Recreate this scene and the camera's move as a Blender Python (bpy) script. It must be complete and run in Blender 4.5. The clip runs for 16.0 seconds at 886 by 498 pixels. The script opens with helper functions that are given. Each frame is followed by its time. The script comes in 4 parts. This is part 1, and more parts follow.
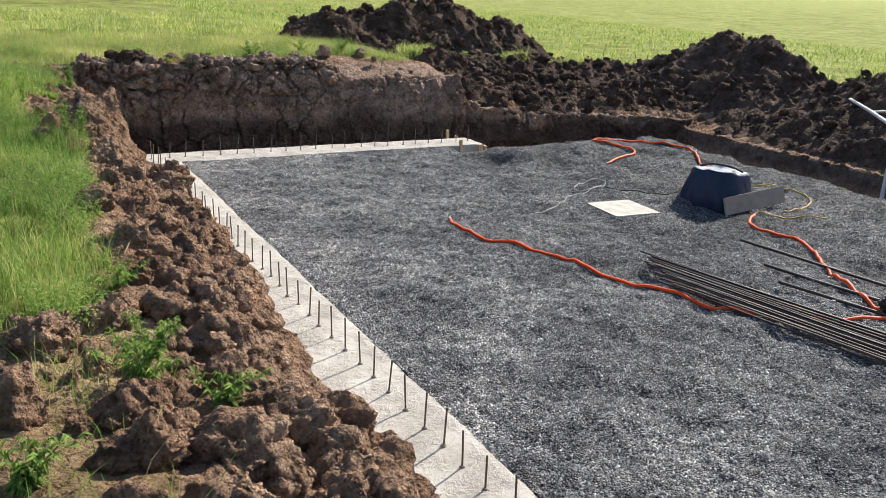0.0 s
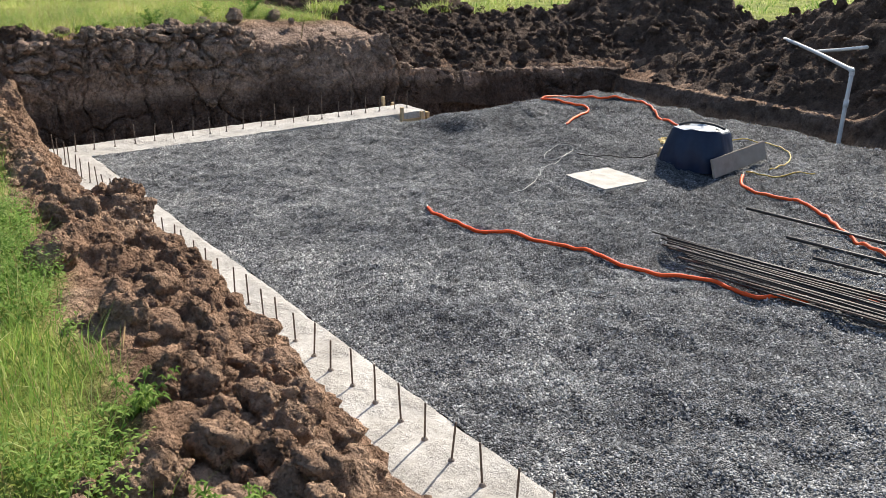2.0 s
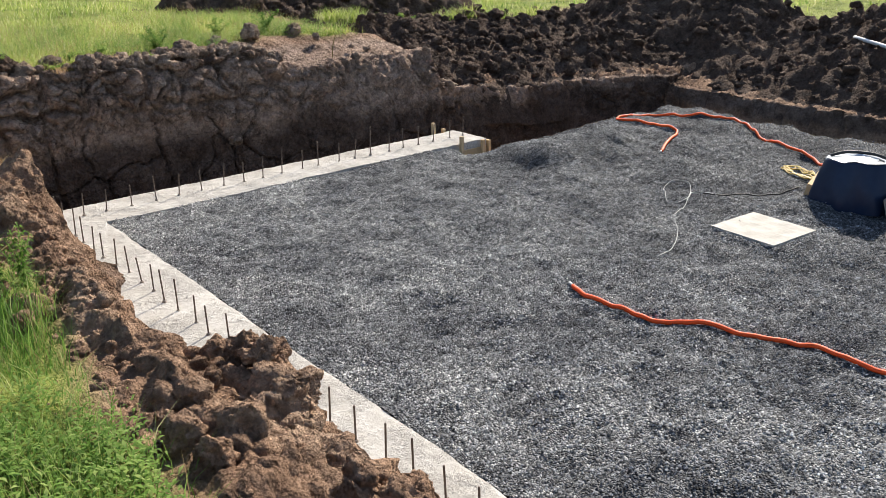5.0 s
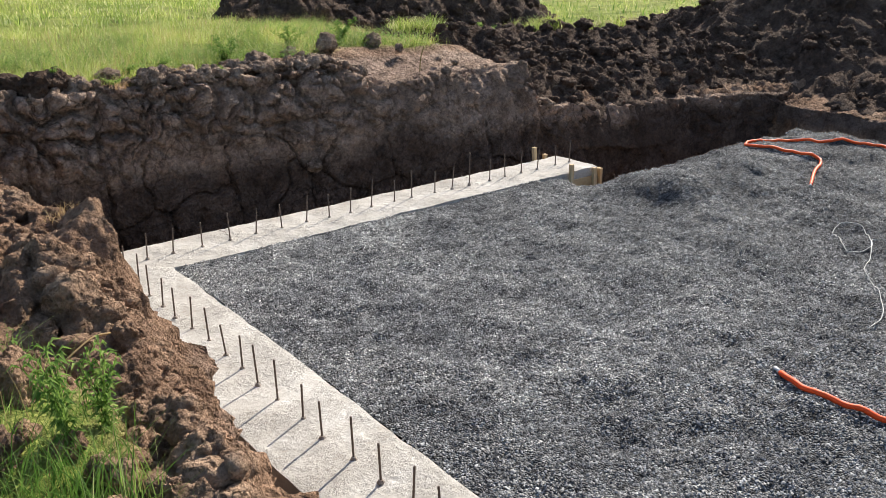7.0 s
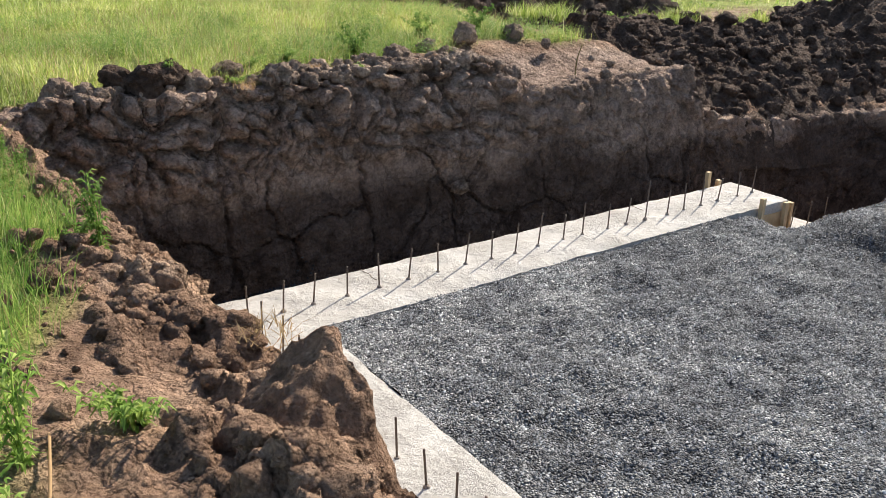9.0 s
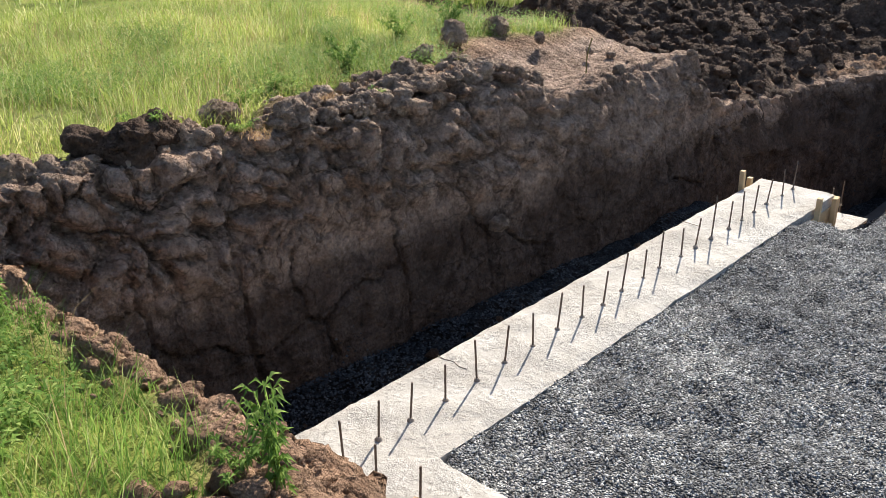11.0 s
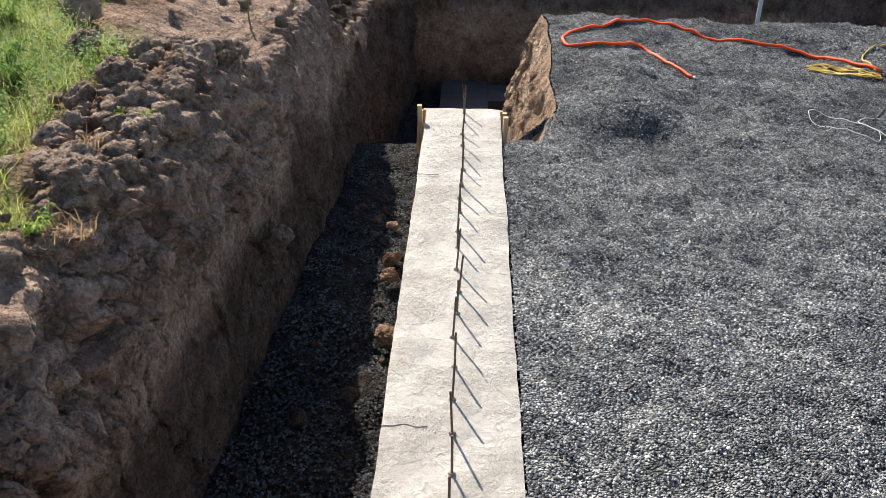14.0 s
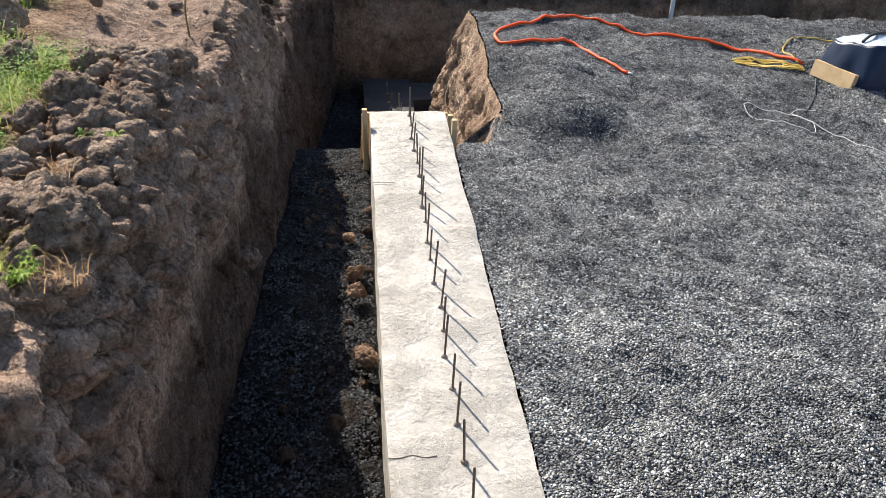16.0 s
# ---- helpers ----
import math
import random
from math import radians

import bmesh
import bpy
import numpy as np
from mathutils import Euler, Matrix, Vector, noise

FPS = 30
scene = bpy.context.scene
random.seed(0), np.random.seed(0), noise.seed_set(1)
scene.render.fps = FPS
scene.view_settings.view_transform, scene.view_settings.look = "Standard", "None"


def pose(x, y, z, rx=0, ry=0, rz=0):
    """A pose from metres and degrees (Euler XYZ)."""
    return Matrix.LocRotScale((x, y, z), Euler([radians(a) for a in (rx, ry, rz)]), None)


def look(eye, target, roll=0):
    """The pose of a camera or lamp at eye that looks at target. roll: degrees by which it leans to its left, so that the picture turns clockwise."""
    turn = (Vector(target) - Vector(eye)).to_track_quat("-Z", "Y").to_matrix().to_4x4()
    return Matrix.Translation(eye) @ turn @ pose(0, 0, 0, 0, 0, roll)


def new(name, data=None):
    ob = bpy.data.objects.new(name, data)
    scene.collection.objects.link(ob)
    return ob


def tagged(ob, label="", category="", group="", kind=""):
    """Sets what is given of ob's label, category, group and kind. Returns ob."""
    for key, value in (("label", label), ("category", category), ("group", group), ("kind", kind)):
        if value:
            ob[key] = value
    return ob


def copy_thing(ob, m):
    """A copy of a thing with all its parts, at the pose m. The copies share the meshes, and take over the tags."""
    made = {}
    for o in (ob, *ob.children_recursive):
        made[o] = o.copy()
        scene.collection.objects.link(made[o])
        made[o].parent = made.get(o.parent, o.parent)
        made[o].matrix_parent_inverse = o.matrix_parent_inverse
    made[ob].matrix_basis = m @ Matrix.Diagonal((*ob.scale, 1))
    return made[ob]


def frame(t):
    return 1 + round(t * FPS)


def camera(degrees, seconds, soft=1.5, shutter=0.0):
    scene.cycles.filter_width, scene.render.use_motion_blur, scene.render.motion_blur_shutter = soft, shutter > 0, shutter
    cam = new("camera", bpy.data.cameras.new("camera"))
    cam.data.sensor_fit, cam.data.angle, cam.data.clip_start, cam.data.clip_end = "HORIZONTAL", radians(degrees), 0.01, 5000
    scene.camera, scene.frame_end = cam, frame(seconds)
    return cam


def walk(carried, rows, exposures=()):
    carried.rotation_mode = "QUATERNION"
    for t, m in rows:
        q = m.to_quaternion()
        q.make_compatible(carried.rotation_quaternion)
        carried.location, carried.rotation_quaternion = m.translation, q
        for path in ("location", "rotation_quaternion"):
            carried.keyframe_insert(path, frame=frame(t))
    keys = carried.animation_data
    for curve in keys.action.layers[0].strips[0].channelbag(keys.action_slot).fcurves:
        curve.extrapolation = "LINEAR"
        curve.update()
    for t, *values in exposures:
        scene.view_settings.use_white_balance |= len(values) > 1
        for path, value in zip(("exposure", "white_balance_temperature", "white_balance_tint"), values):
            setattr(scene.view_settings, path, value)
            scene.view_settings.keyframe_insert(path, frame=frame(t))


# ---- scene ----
cam = camera(54.6, 16.0, soft=0.65)
PATH = [
    (0, (-2.186, -11.213, 2.388), (-1.276, -9.536, 1.788), 2.4),
    (0.5, (-2.184, -10.817, 2.359), (-1.258, -9.169, 1.706), 0.2),
    (1, (-2.25, -10.49, 2.365), (-1.27, -8.896, 1.659), 0.9),
    (1.5, (-2.358, -10.153, 2.434), (-1.286, -8.622, 1.723), 0.8),
    (2, (-2.354, -9.791, 2.435), (-1.244, -8.284, 1.728), 0.5),
    (2.5, (-2.436, -9.553, 2.49), (-1.253, -8.09, 1.81), -0.8),
    (3, (-2.351, -9.142, 2.443), (-1.118, -7.71, 1.786), 0.4),
    (3.5, (-2.293, -8.77, 2.428), (-1.054, -7.365, 1.726), 2.1),
    (4, (-2.281, -8.316, 2.465), (-0.984, -6.986, 1.726), 0.7),
    (4.5, (-2.253, -7.85, 2.445), (-1.012, -6.464, 1.71), -0.3),
    (4.7, (-2.277, -7.657, 2.446), (-1.07, -6.238, 1.717), -0.4),
    (6.8, (-2.078, -6.06, 2.311), (-0.919, -4.584, 1.618), -1.4),
    (7, (-2.019, -5.871, 2.294), (-0.875, -4.383, 1.6), -0.7),
    (7.4, (-1.99, -5.547, 2.315), (-0.902, -4.023, 1.613), 1.2),
    (7.5, (-1.98, -5.46, 2.315), (-0.907, -3.93, 1.602), 1.7),
    (8, (-1.989, -5.012, 2.362), (-0.923, -3.489, 1.623), 2.3),
    (8.5, (-1.947, -4.503, 2.336), (-0.907, -2.959, 1.605), 1.9),
    (9, (-2.02, -4.031, 2.33), (-0.943, -2.525, 1.575), 1.7),
    (9.5, (-2.07, -3.548, 2.306), (-0.926, -2.108, 1.52), 2.0),
    (10, (-2.157, -3.067, 2.328), (-1.012, -1.633, 1.531), 2.4),
    (10.2, (-2.195, -2.875, 2.336), (-1.014, -1.471, 1.54), 1.9),
    (12.3, (-2.25, -0.997, 2.414), (-0.695, -0.128, 1.504), -2.0),
    (12.5, (-2.273, -0.834, 2.395), (-0.675, -0.078, 1.461), -2.3),
    (13, (-2.274, -0.458, 2.396), (-0.612, -0.009, 1.379), -2.6),
    (13.5, (-2.218, -0.064, 2.409), (-0.559, 0.207, 1.324), -1.0),
    (14, (-2.2, 0.291, 2.477), (-0.461, 0.329, 1.49), 1.4),
    (14.5, (-2.074, 0.538, 2.528), (-0.272, 0.535, 1.66), 0.8),
    (15, (-1.987, 0.69, 2.501), (-0.181, 0.697, 1.642), 0.2),
    (15.5, (-1.97, 0.741, 2.481), (-0.198, 0.634, 1.559), 0.8),
    (16, (-1.97, 0.719, 2.465), (-0.246, 0.517, 1.471), 2.7),
]
walk(cam, [(t, look(eye, target, roll)) for t, eye, target, roll in PATH],
     exposures=[(0, 0.80), (2.5, 0.86), (4, 0.84), (7, 0.82), (9.5, 0.98), (12.5, 1.02), (14, 0.98), (16, 1.1)])

# ---- light ----
SUN_AZ, SUN_EL = radians(24.0), radians(34.5)      # azimuth of the sun from +x towards +y
world = bpy.data.worlds.new("sky")
scene.world = world
world.use_nodes = True
_n, _l = world.node_tree.nodes, world.node_tree.links
_sky = _n.new("ShaderNodeTexSky")
_sky.sky_type, _sky.sun_disc = "NISHITA", False
_sky.sun_elevation, _sky.sun_rotation = SUN_EL, radians(90) - SUN_AZ
_n["Background"].inputs["Strength"].default_value = 0.10
_l.new(_sky.outputs[0], _n["Background"].inputs["Color"])
sun = new("sun", bpy.data.lights.new("sun", "SUN"))
sun.data.energy, sun.data.angle, sun.data.color = 4.6, radians(0.53), (1.0, 0.915, 0.79)
_d = Vector((math.cos(SUN_AZ) * math.cos(SUN_EL), math.sin(SUN_AZ) * math.cos(SUN_EL), math.sin(SUN_EL)))
sun.matrix_world = look(_d * 50, (0, 0, 0))

rng = np.random.default_rng(7)
R = random.Random(11)


# ---- noise on arrays ----
def _hash(ix, iy, seed):
    h = (ix.astype(np.int64) * 374761393 + iy.astype(np.int64) * 668265263 + seed * 1442695041) & 0xFFFFFFFF
    h = ((h ^ (h >> 13)) * 1274126177) & 0xFFFFFFFF
    return ((h ^ (h >> 16)) & 0xFFFFFF) / float(0xFFFFFF)


def vnoise(x, y, seed=0):
    """Smooth noise from -1 to 1."""
    ix, iy = np.floor(x), np.floor(y)
    fx, fy = x - ix, y - iy
    fx, fy = fx * fx * (3 - 2 * fx), fy * fy * (3 - 2 * fy)
    a, b = _hash(ix, iy, seed), _hash(ix + 1, iy, seed)
    c, d = _hash(ix, iy + 1, seed), _hash(ix + 1, iy + 1, seed)
    return 2 * ((a * (1 - fx) + b * fx) * (1 - fy) + (c * (1 - fx) + d * fx) * fy) - 1


def fbm(x, y, seed=0, octaves=4, gain=0.5):
    total, amp = 0 * x, 1.0
    for k in range(octaves):
        total = total + amp * vnoise(x * 2**k + 17.3 * k, y * 2**k - 9.1 * k, seed + k)
        amp *= gain
    return total


def lumps(x, y, seed=0):
    """Rounded lumps, 1 at each middle and 0 in the creases between them."""
    ix, iy = np.floor(x), np.floor(y)
    best = np.full(np.shape(x), 9.0)
    for dx in (-1, 0, 1):
        for dy in (-1, 0, 1):
            px = ix + dx + 0.15 + 0.7 * _hash(ix + dx, iy + dy, seed)
            py = iy + dy + 0.15 + 0.7 * _hash(ix + dx, iy + dy, seed + 51)
            best = np.minimum(best, (px - x) ** 2 + (py - y) ** 2)
    return np.clip(1 - best / 0.55, 0, 1) ** 0.5


def crumble(x, y, seed=0):
    """Broken, ridged relief from 0 to about 1."""
    total = 0 * x
    for k, amp in enumerate((0.5, 0.28, 0.16, 0.1)):
        f = 2.1**k
        r = 1 - np.abs(vnoise(x * f + 3.7 * k, y * f - 5.1 * k, seed + 3 * k))
        total = total + amp * r * r
    return total


def step(a, b, v):
    u = np.clip((v - a) / (b - a), 0, 1)
    return u * u * (3 - 2 * u)


# ---- materials ----
def material(name, rough=0.8, metal=0.0):
    m = bpy.data.materials.new(name)
    m.use_nodes = True
    b = m.node_tree.nodes["Principled BSDF"]
    b.inputs["Roughness"].default_value, b.inputs["Metallic"].default_value = rough, metal
    return m, m.node_tree.nodes, m.node_tree.links, b


def ramp(n, stops):
    r = n.new("ShaderNodeValToRGB")
    while len(r.color_ramp.elements) < len(stops):
        r.color_ramp.elements.new(0.5)
    for e, (p, c) in zip(r.color_ramp.elements, stops):
        e.position, e.color = p, (*c, 1)
    return r


def noise_node(n, l, co, scale, detail=5, rough=0.6):
    t = n.new("ShaderNodeTexNoise")
    t.inputs["Scale"].default_value, t.inputs["Detail"].default_value, t.inputs["Roughness"].default_value = scale, detail, rough
    l.new(co, t.inputs["Vector"])
    return t


def mix(n, l, kind, fac, a, b):
    m = n.new("ShaderNodeMix")
    m.data_type, m.blend_type = "RGBA", kind
    for sock, v in ((m.inputs["Factor"], fac), (m.inputs["A"], a), (m.inputs["B"], b)):
        if hasattr(v, "is_output"):
            l.new(v, sock)
        else:
            sock.default_value = (*v, 1) if isinstance(v, tuple) else v
    return m.outputs["Result"]


def bump(n, l, b, height, strength, distance, before=None):
    u = n.new("ShaderNodeBump")
    u.inputs["Strength"].default_value, u.inputs["Distance"].default_value = strength, distance
    l.new(height, u.inputs["Height"])
    if before:
        l.new(before.outputs[0], u.inputs["Normal"])
    l.new(u.outputs[0], b.inputs["Normal"])
    return u


def object_co(n):
    return n.new("ShaderNodeNewGeometry").outputs["Position"]


def crumbs(n, l, b, co, before, scale, depth):
    """Angular crumbs and the gaps between them."""
    warp = noise_node(n, l, co, scale * 0.6, 3, 0.6)
    bent = n.new("ShaderNodeVectorMath")
    bent.operation = "MULTIPLY_ADD"
    bent.inputs[1].default_value = (0.9 / scale, 0.9 / scale, 0.9 / scale)
    l.new(warp.outputs["Color"], bent.inputs[0])
    l.new(co, bent.inputs[2])
    c = n.new("ShaderNodeTexVoronoi")
    c.inputs["Scale"].default_value = scale
    c.inputs["Detail"].default_value = 2.0
    c.inputs["Roughness"].default_value = 0.6
    l.new(bent.outputs[0], c.inputs["Vector"])
    u = bump(n, l, b, c.outputs["Distance"], 1.0, depth, before)
    u.invert = True
    return u


def soil_nodes(n, l, co, dark, mid, light):
    big, small = noise_node(n, l, co, 1.6, 8, 0.7), noise_node(n, l, co, 34, 6, 0.75)
    r = ramp(n, [(0.25, dark), (0.52, mid), (0.78, light)])
    l.new(big.outputs[0], r.inputs[0])
    g = ramp(n, [(0.3, (0.55, 0.52, 0.5)), (0.7, (1.25, 1.22, 1.18))])
    l.new(small.outputs[0], g.inputs[0])
    mid_scale = noise_node(n, l, co, 7, 6, 0.7)
    h = ramp(n, [(0.34, (0.5, 0.48, 0.47)), (0.52, (1.0, 1.0, 1.0)), (0.7, (1.3, 1.28, 1.25))])
    l.new(mid_scale.outputs[0], h.inputs[0])
    both = mix(n, l, "MULTIPLY", 1.0, r.outputs[0], g.outputs[0])
    return mix(n, l, "MULTIPLY", 1.0, both, h.outputs[0]), small


def soil_material(name, dark, mid, light, rough=0.95, depth=0.03):
    m, n, l, b = material(name, rough)
    b.inputs["Specular IOR Level"].default_value = 0.15
    co = object_co(n)
    colour, small = soil_nodes(n, l, co, dark, mid, light)
    l.new(colour, b.inputs["Base Color"])
    coarse = noise_node(n, l, co, 13, 8, 0.75)
    first = bump(n, l, b, coarse.outputs[0], 1.0, depth * 2.2)
    first = crumbs(n, l, b, co, first, 22, depth * 1.4)
    bump(n, l, b, small.outputs[0], 0.8, depth * 0.45, first)
    return m


SOIL_DRY = soil_material("dry_soil", (0.205, 0.122, 0.082), (0.415, 0.275, 0.19), (0.65, 0.485, 0.36))
SOIL_GREY = soil_material("grey_clay_soil", (0.25, 0.175, 0.13), (0.46, 0.35, 0.275), (0.68, 0.55, 0.45))
FILL = soil_material("fill_earth", (0.36, 0.24, 0.172), (0.58, 0.425, 0.315), (0.76, 0.6, 0.475))
SOIL_DARK = soil_material("dark_soil", (0.08, 0.054, 0.04), (0.15, 0.104, 0.08), (0.275, 0.2, 0.155))


def ground_material():
    m, n, l, b = material("ground_soil_and_turf", 0.95)
    b.inputs["Specular IOR Level"].default_value = 0.12
    co = object_co(n)
    dry, small = soil_nodes(n, l, co, (0.205, 0.122, 0.082), (0.415, 0.275, 0.19), (0.65, 0.485, 0.36))
    clay, _ = soil_nodes(n, l, co, (0.27, 0.188, 0.142), (0.49, 0.36, 0.285), (0.7, 0.54, 0.44))
    # near-black floor earth: this colour includes the shade at the trench bottom
    low_shade, _ = soil_nodes(n, l, co, (0.018, 0.017, 0.017), (0.032, 0.03, 0.03), (0.06, 0.056, 0.055))
    turf = noise_node(n, l, co, 0.35, 8, 0.7)
    tr = ramp(n, [(0.3, (0.24, 0.29, 0.06)), (0.5, (0.37, 0.41, 0.11)), (0.7, (0.50, 0.50, 0.19))])
    l.new(turf.outputs[0], tr.inputs[0])
    speck = noise_node(n, l, co, 1.6, 8, 0.8)
    sr = ramp(n, [(0.34, (0.35, 0.40, 0.35)), (0.5, (0.85, 0.87, 0.82)), (0.66, (1.15, 1.12, 1.05))])
    l.new(speck.outputs[0], sr.inputs[0])
    green = mix(n, l, "MULTIPLY", 1.0, tr.outputs[0], sr.outputs[0])

    def mask(name):
        a = n.new("ShaderNodeAttribute")
        a.attribute_name = name
        return a.outputs["Fac"]

    warp = noise_node(n, l, co, 3.0, 4, 0.6)
    bent = n.new("ShaderNodeVectorMath")
    bent.operation = "MULTIPLY_ADD"
    bent.inputs[1].default_value = (0.45, 0.45, 0.45)
    l.new(warp.outputs["Color"], bent.inputs[0])
    l.new(co, bent.inputs[2])
    crack = n.new("ShaderNodeTexVoronoi")
    crack.feature = "DISTANCE_TO_EDGE"
    crack.inputs["Scale"].default_value = 2.6
    l.new(bent.outputs[0], crack.inputs["Vector"])
    cr = ramp(n, [(0.0, (0.25, 0.22, 0.2)), (0.035, (1, 1, 1))])
    l.new(crack.outputs["Distance"], cr.inputs[0])
    patchy = noise_node(n, l, co, 1.1, 3, 0.5)
    clay = mix(n, l, "MULTIPLY", patchy.outputs[0], clay, cr.outputs[0])
    # moist clay low down, multiplied darker still to paint in the trench's shade
    damp_and_shade = mix(n, l, "MULTIPLY", mask("damp_and_shade"), clay, (0.33, 0.32, 0.33))
    c = mix(n, l, "MIX", mask("clay"), dry, damp_and_shade)
    c = mix(n, l, "MIX", mask("floor"), c, low_shade)
    c = mix(n, l, "MIX", mask("turf"), c, green)
    l.new(c, b.inputs["Base Color"])
    coarse = noise_node(n, l, co, 11, 8, 0.75)
    first = bump(n, l, b, coarse.outputs[0], 1.0, 0.055)
    first = crumbs(n, l, b, co, first, 20, 0.045)
    bump(n, l, b, small.outputs[0], 0.8, 0.013, first)
    return m


def clumps(n, l, co):
    """Handfuls of darker, damper and of paler, dustier stones."""
    t = noise_node(n, l, co, 13, 5, 0.8)
    r = ramp(n, [(0.36, (0.42, 0.43, 0.45)), (0.5, (1, 1, 1)), (0.64, (1.65, 1.65, 1.63))])
    l.new(t.outputs[0], r.inputs[0])
    return r.outputs[0]


def pale_side(n, l, co):
    """Paler gravel near the west footing, darker towards the east."""
    sep, warp = n.new("ShaderNodeSeparateXYZ"), noise_node(n, l, co, 0.45, 4, 0.6)
    l.new(co, sep.inputs[0])
    add = n.new("ShaderNodeMath")
    add.operation = "MULTIPLY_ADD"
    add.inputs[1].default_value = 3.0
    l.new(warp.outputs[0], add.inputs[0])
    l.new(sep.outputs["X"], add.inputs[2])
    span = n.new("ShaderNodeMapRange")
    span.inputs["From Min"].default_value, span.inputs["From Max"].default_value = 2.2, 6.2
    l.new(add.outputs[0], span.inputs["Value"])
    r = ramp(n, [(0.0, (1.25, 1.25, 1.24)), (1.0, (0.8, 0.81, 0.83))])
    l.new(span.outputs["Result"], r.inputs[0])
    return r.outputs[0]


def gravel_material(name, lo, mid, hi, per_stone=False):
    m, n, l, b = material(name, 0.8)
    b.inputs["Specular IOR Level"].default_value = 0.12
    co = object_co(n)
    r = ramp(n, [(0.0, lo), (0.5, mid), (0.85, hi), (1.0, tuple(1.25 * v for v in hi))])
    if per_stone:
        l.new(n.new("ShaderNodeNewGeometry").outputs["Random Per Island"], r.inputs[0])
        fine = noise_node(n, l, co, 60, 3, 0.6)
        dust = noise_node(n, l, co, 0.9, 7, 0.75)
        dr = ramp(n, [(0.36, (0.5, 0.51, 0.54)), (0.5, (0.92, 0.92, 0.92)), (0.64, (1.5, 1.48, 1.43))])
        l.new(dust.outputs[0], dr.inputs[0])
        tone = mix(n, l, "MULTIPLY", 1.0, r.outputs[0], dr.outputs[0])
        tone = mix(n, l, "MULTIPLY", 1.0, tone, pale_side(n, l, co))
        l.new(mix(n, l, "MULTIPLY", 1.0, tone, clumps(n, l, co)), b.inputs["Base Color"])
        bump(n, l, b, fine.outputs[0], 0.4, 0.004)
        return m
    cells = n.new("ShaderNodeTexVoronoi")
    cells.inputs["Scale"].default_value = 80
    l.new(co, cells.inputs["Vector"])
    sep = n.new("ShaderNodeSeparateColor")
    l.new(cells.outputs["Color"], sep.inputs[0])
    l.new(sep.outputs[0], r.inputs[0])
    patches = noise_node(n, l, co, 0.9, 7, 0.75)
    pr = ramp(n, [(0.36, (0.5, 0.51, 0.54)), (0.5, (0.92, 0.92, 0.92)), (0.64, (1.5, 1.48, 1.43))])
    l.new(patches.outputs[0], pr.inputs[0])
    tone = mix(n, l, "MULTIPLY", 1.0, r.outputs[0], pr.outputs[0])
    tone = mix(n, l, "MULTIPLY", 1.0, tone, pale_side(n, l, co))
    l.new(mix(n, l, "MULTIPLY", 1.0, tone, clumps(n, l, co)), b.inputs["Base Color"])
    bump(n, l, b, cells.outputs["Distance"], 1.0, 0.05).invert = True
    return m


def plain(name, a, c, rough, metal=0.0, scale=12.0, depth=0.003, spec=0.5):
    """A material whose colour drifts between a and c, with fine relief."""
    m, n, l, b = material(name, rough, metal)
    b.inputs["Specular IOR Level"].default_value = spec
    co = object_co(n)
    t = noise_node(n, l, co, scale, 6, 0.65)
    r = ramp(n, [(0.3, a), (0.7, c)])
    l.new(t.outputs[0], r.inputs[0])
    l.new(r.outputs[0], b.inputs["Base Color"])
    f = noise_node(n, l, co, scale * 6, 4, 0.6)
    bump(n, l, b, f.outputs[0], 0.6, depth)
    return m


def concrete_material():
    m, n, l, b = material("concrete", 0.9)
    b.inputs["Specular IOR Level"].default_value = 0.2
    co = object_co(n)
    big, mid, fine = noise_node(n, l, co, 2.6, 8, 0.7), noise_node(n, l, co, 30, 8, 0.75), noise_node(n, l, co, 90, 5, 0.75)
    r = ramp(n, [(0.28, (0.35, 0.322, 0.286)), (0.5, (0.475, 0.45, 0.412)), (0.72, (0.60, 0.58, 0.545))])
    l.new(big.outputs[0], r.inputs[0])
    g = ramp(n, [(0.3, (0.6, 0.56, 0.5)), (0.5, (0.98, 0.98, 0.98)), (0.75, (1.18, 1.18, 1.18))])
    l.new(mid.outputs[0], g.inputs[0])
    l.new(mix(n, l, "MULTIPLY", 0.6, r.outputs[0], g.outputs[0]), b.inputs["Base Color"])
    worn = noise_node(n, l, co, 3.5, 5, 0.6)
    wr = ramp(n, [(0.42, (0.15, 0.15, 0.15)), (0.6, (1, 1, 1))])
    l.new(worn.outputs[0], wr.inputs[0])
    relief = mix(n, l, "MULTIPLY", 1.0, mid.outputs[0], wr.outputs[0])
    first = bump(n, l, b, relief, 0.8, 0.03)
    bump(n, l, b, fine.outputs[0], 0.5, 0.004, first)
    return m


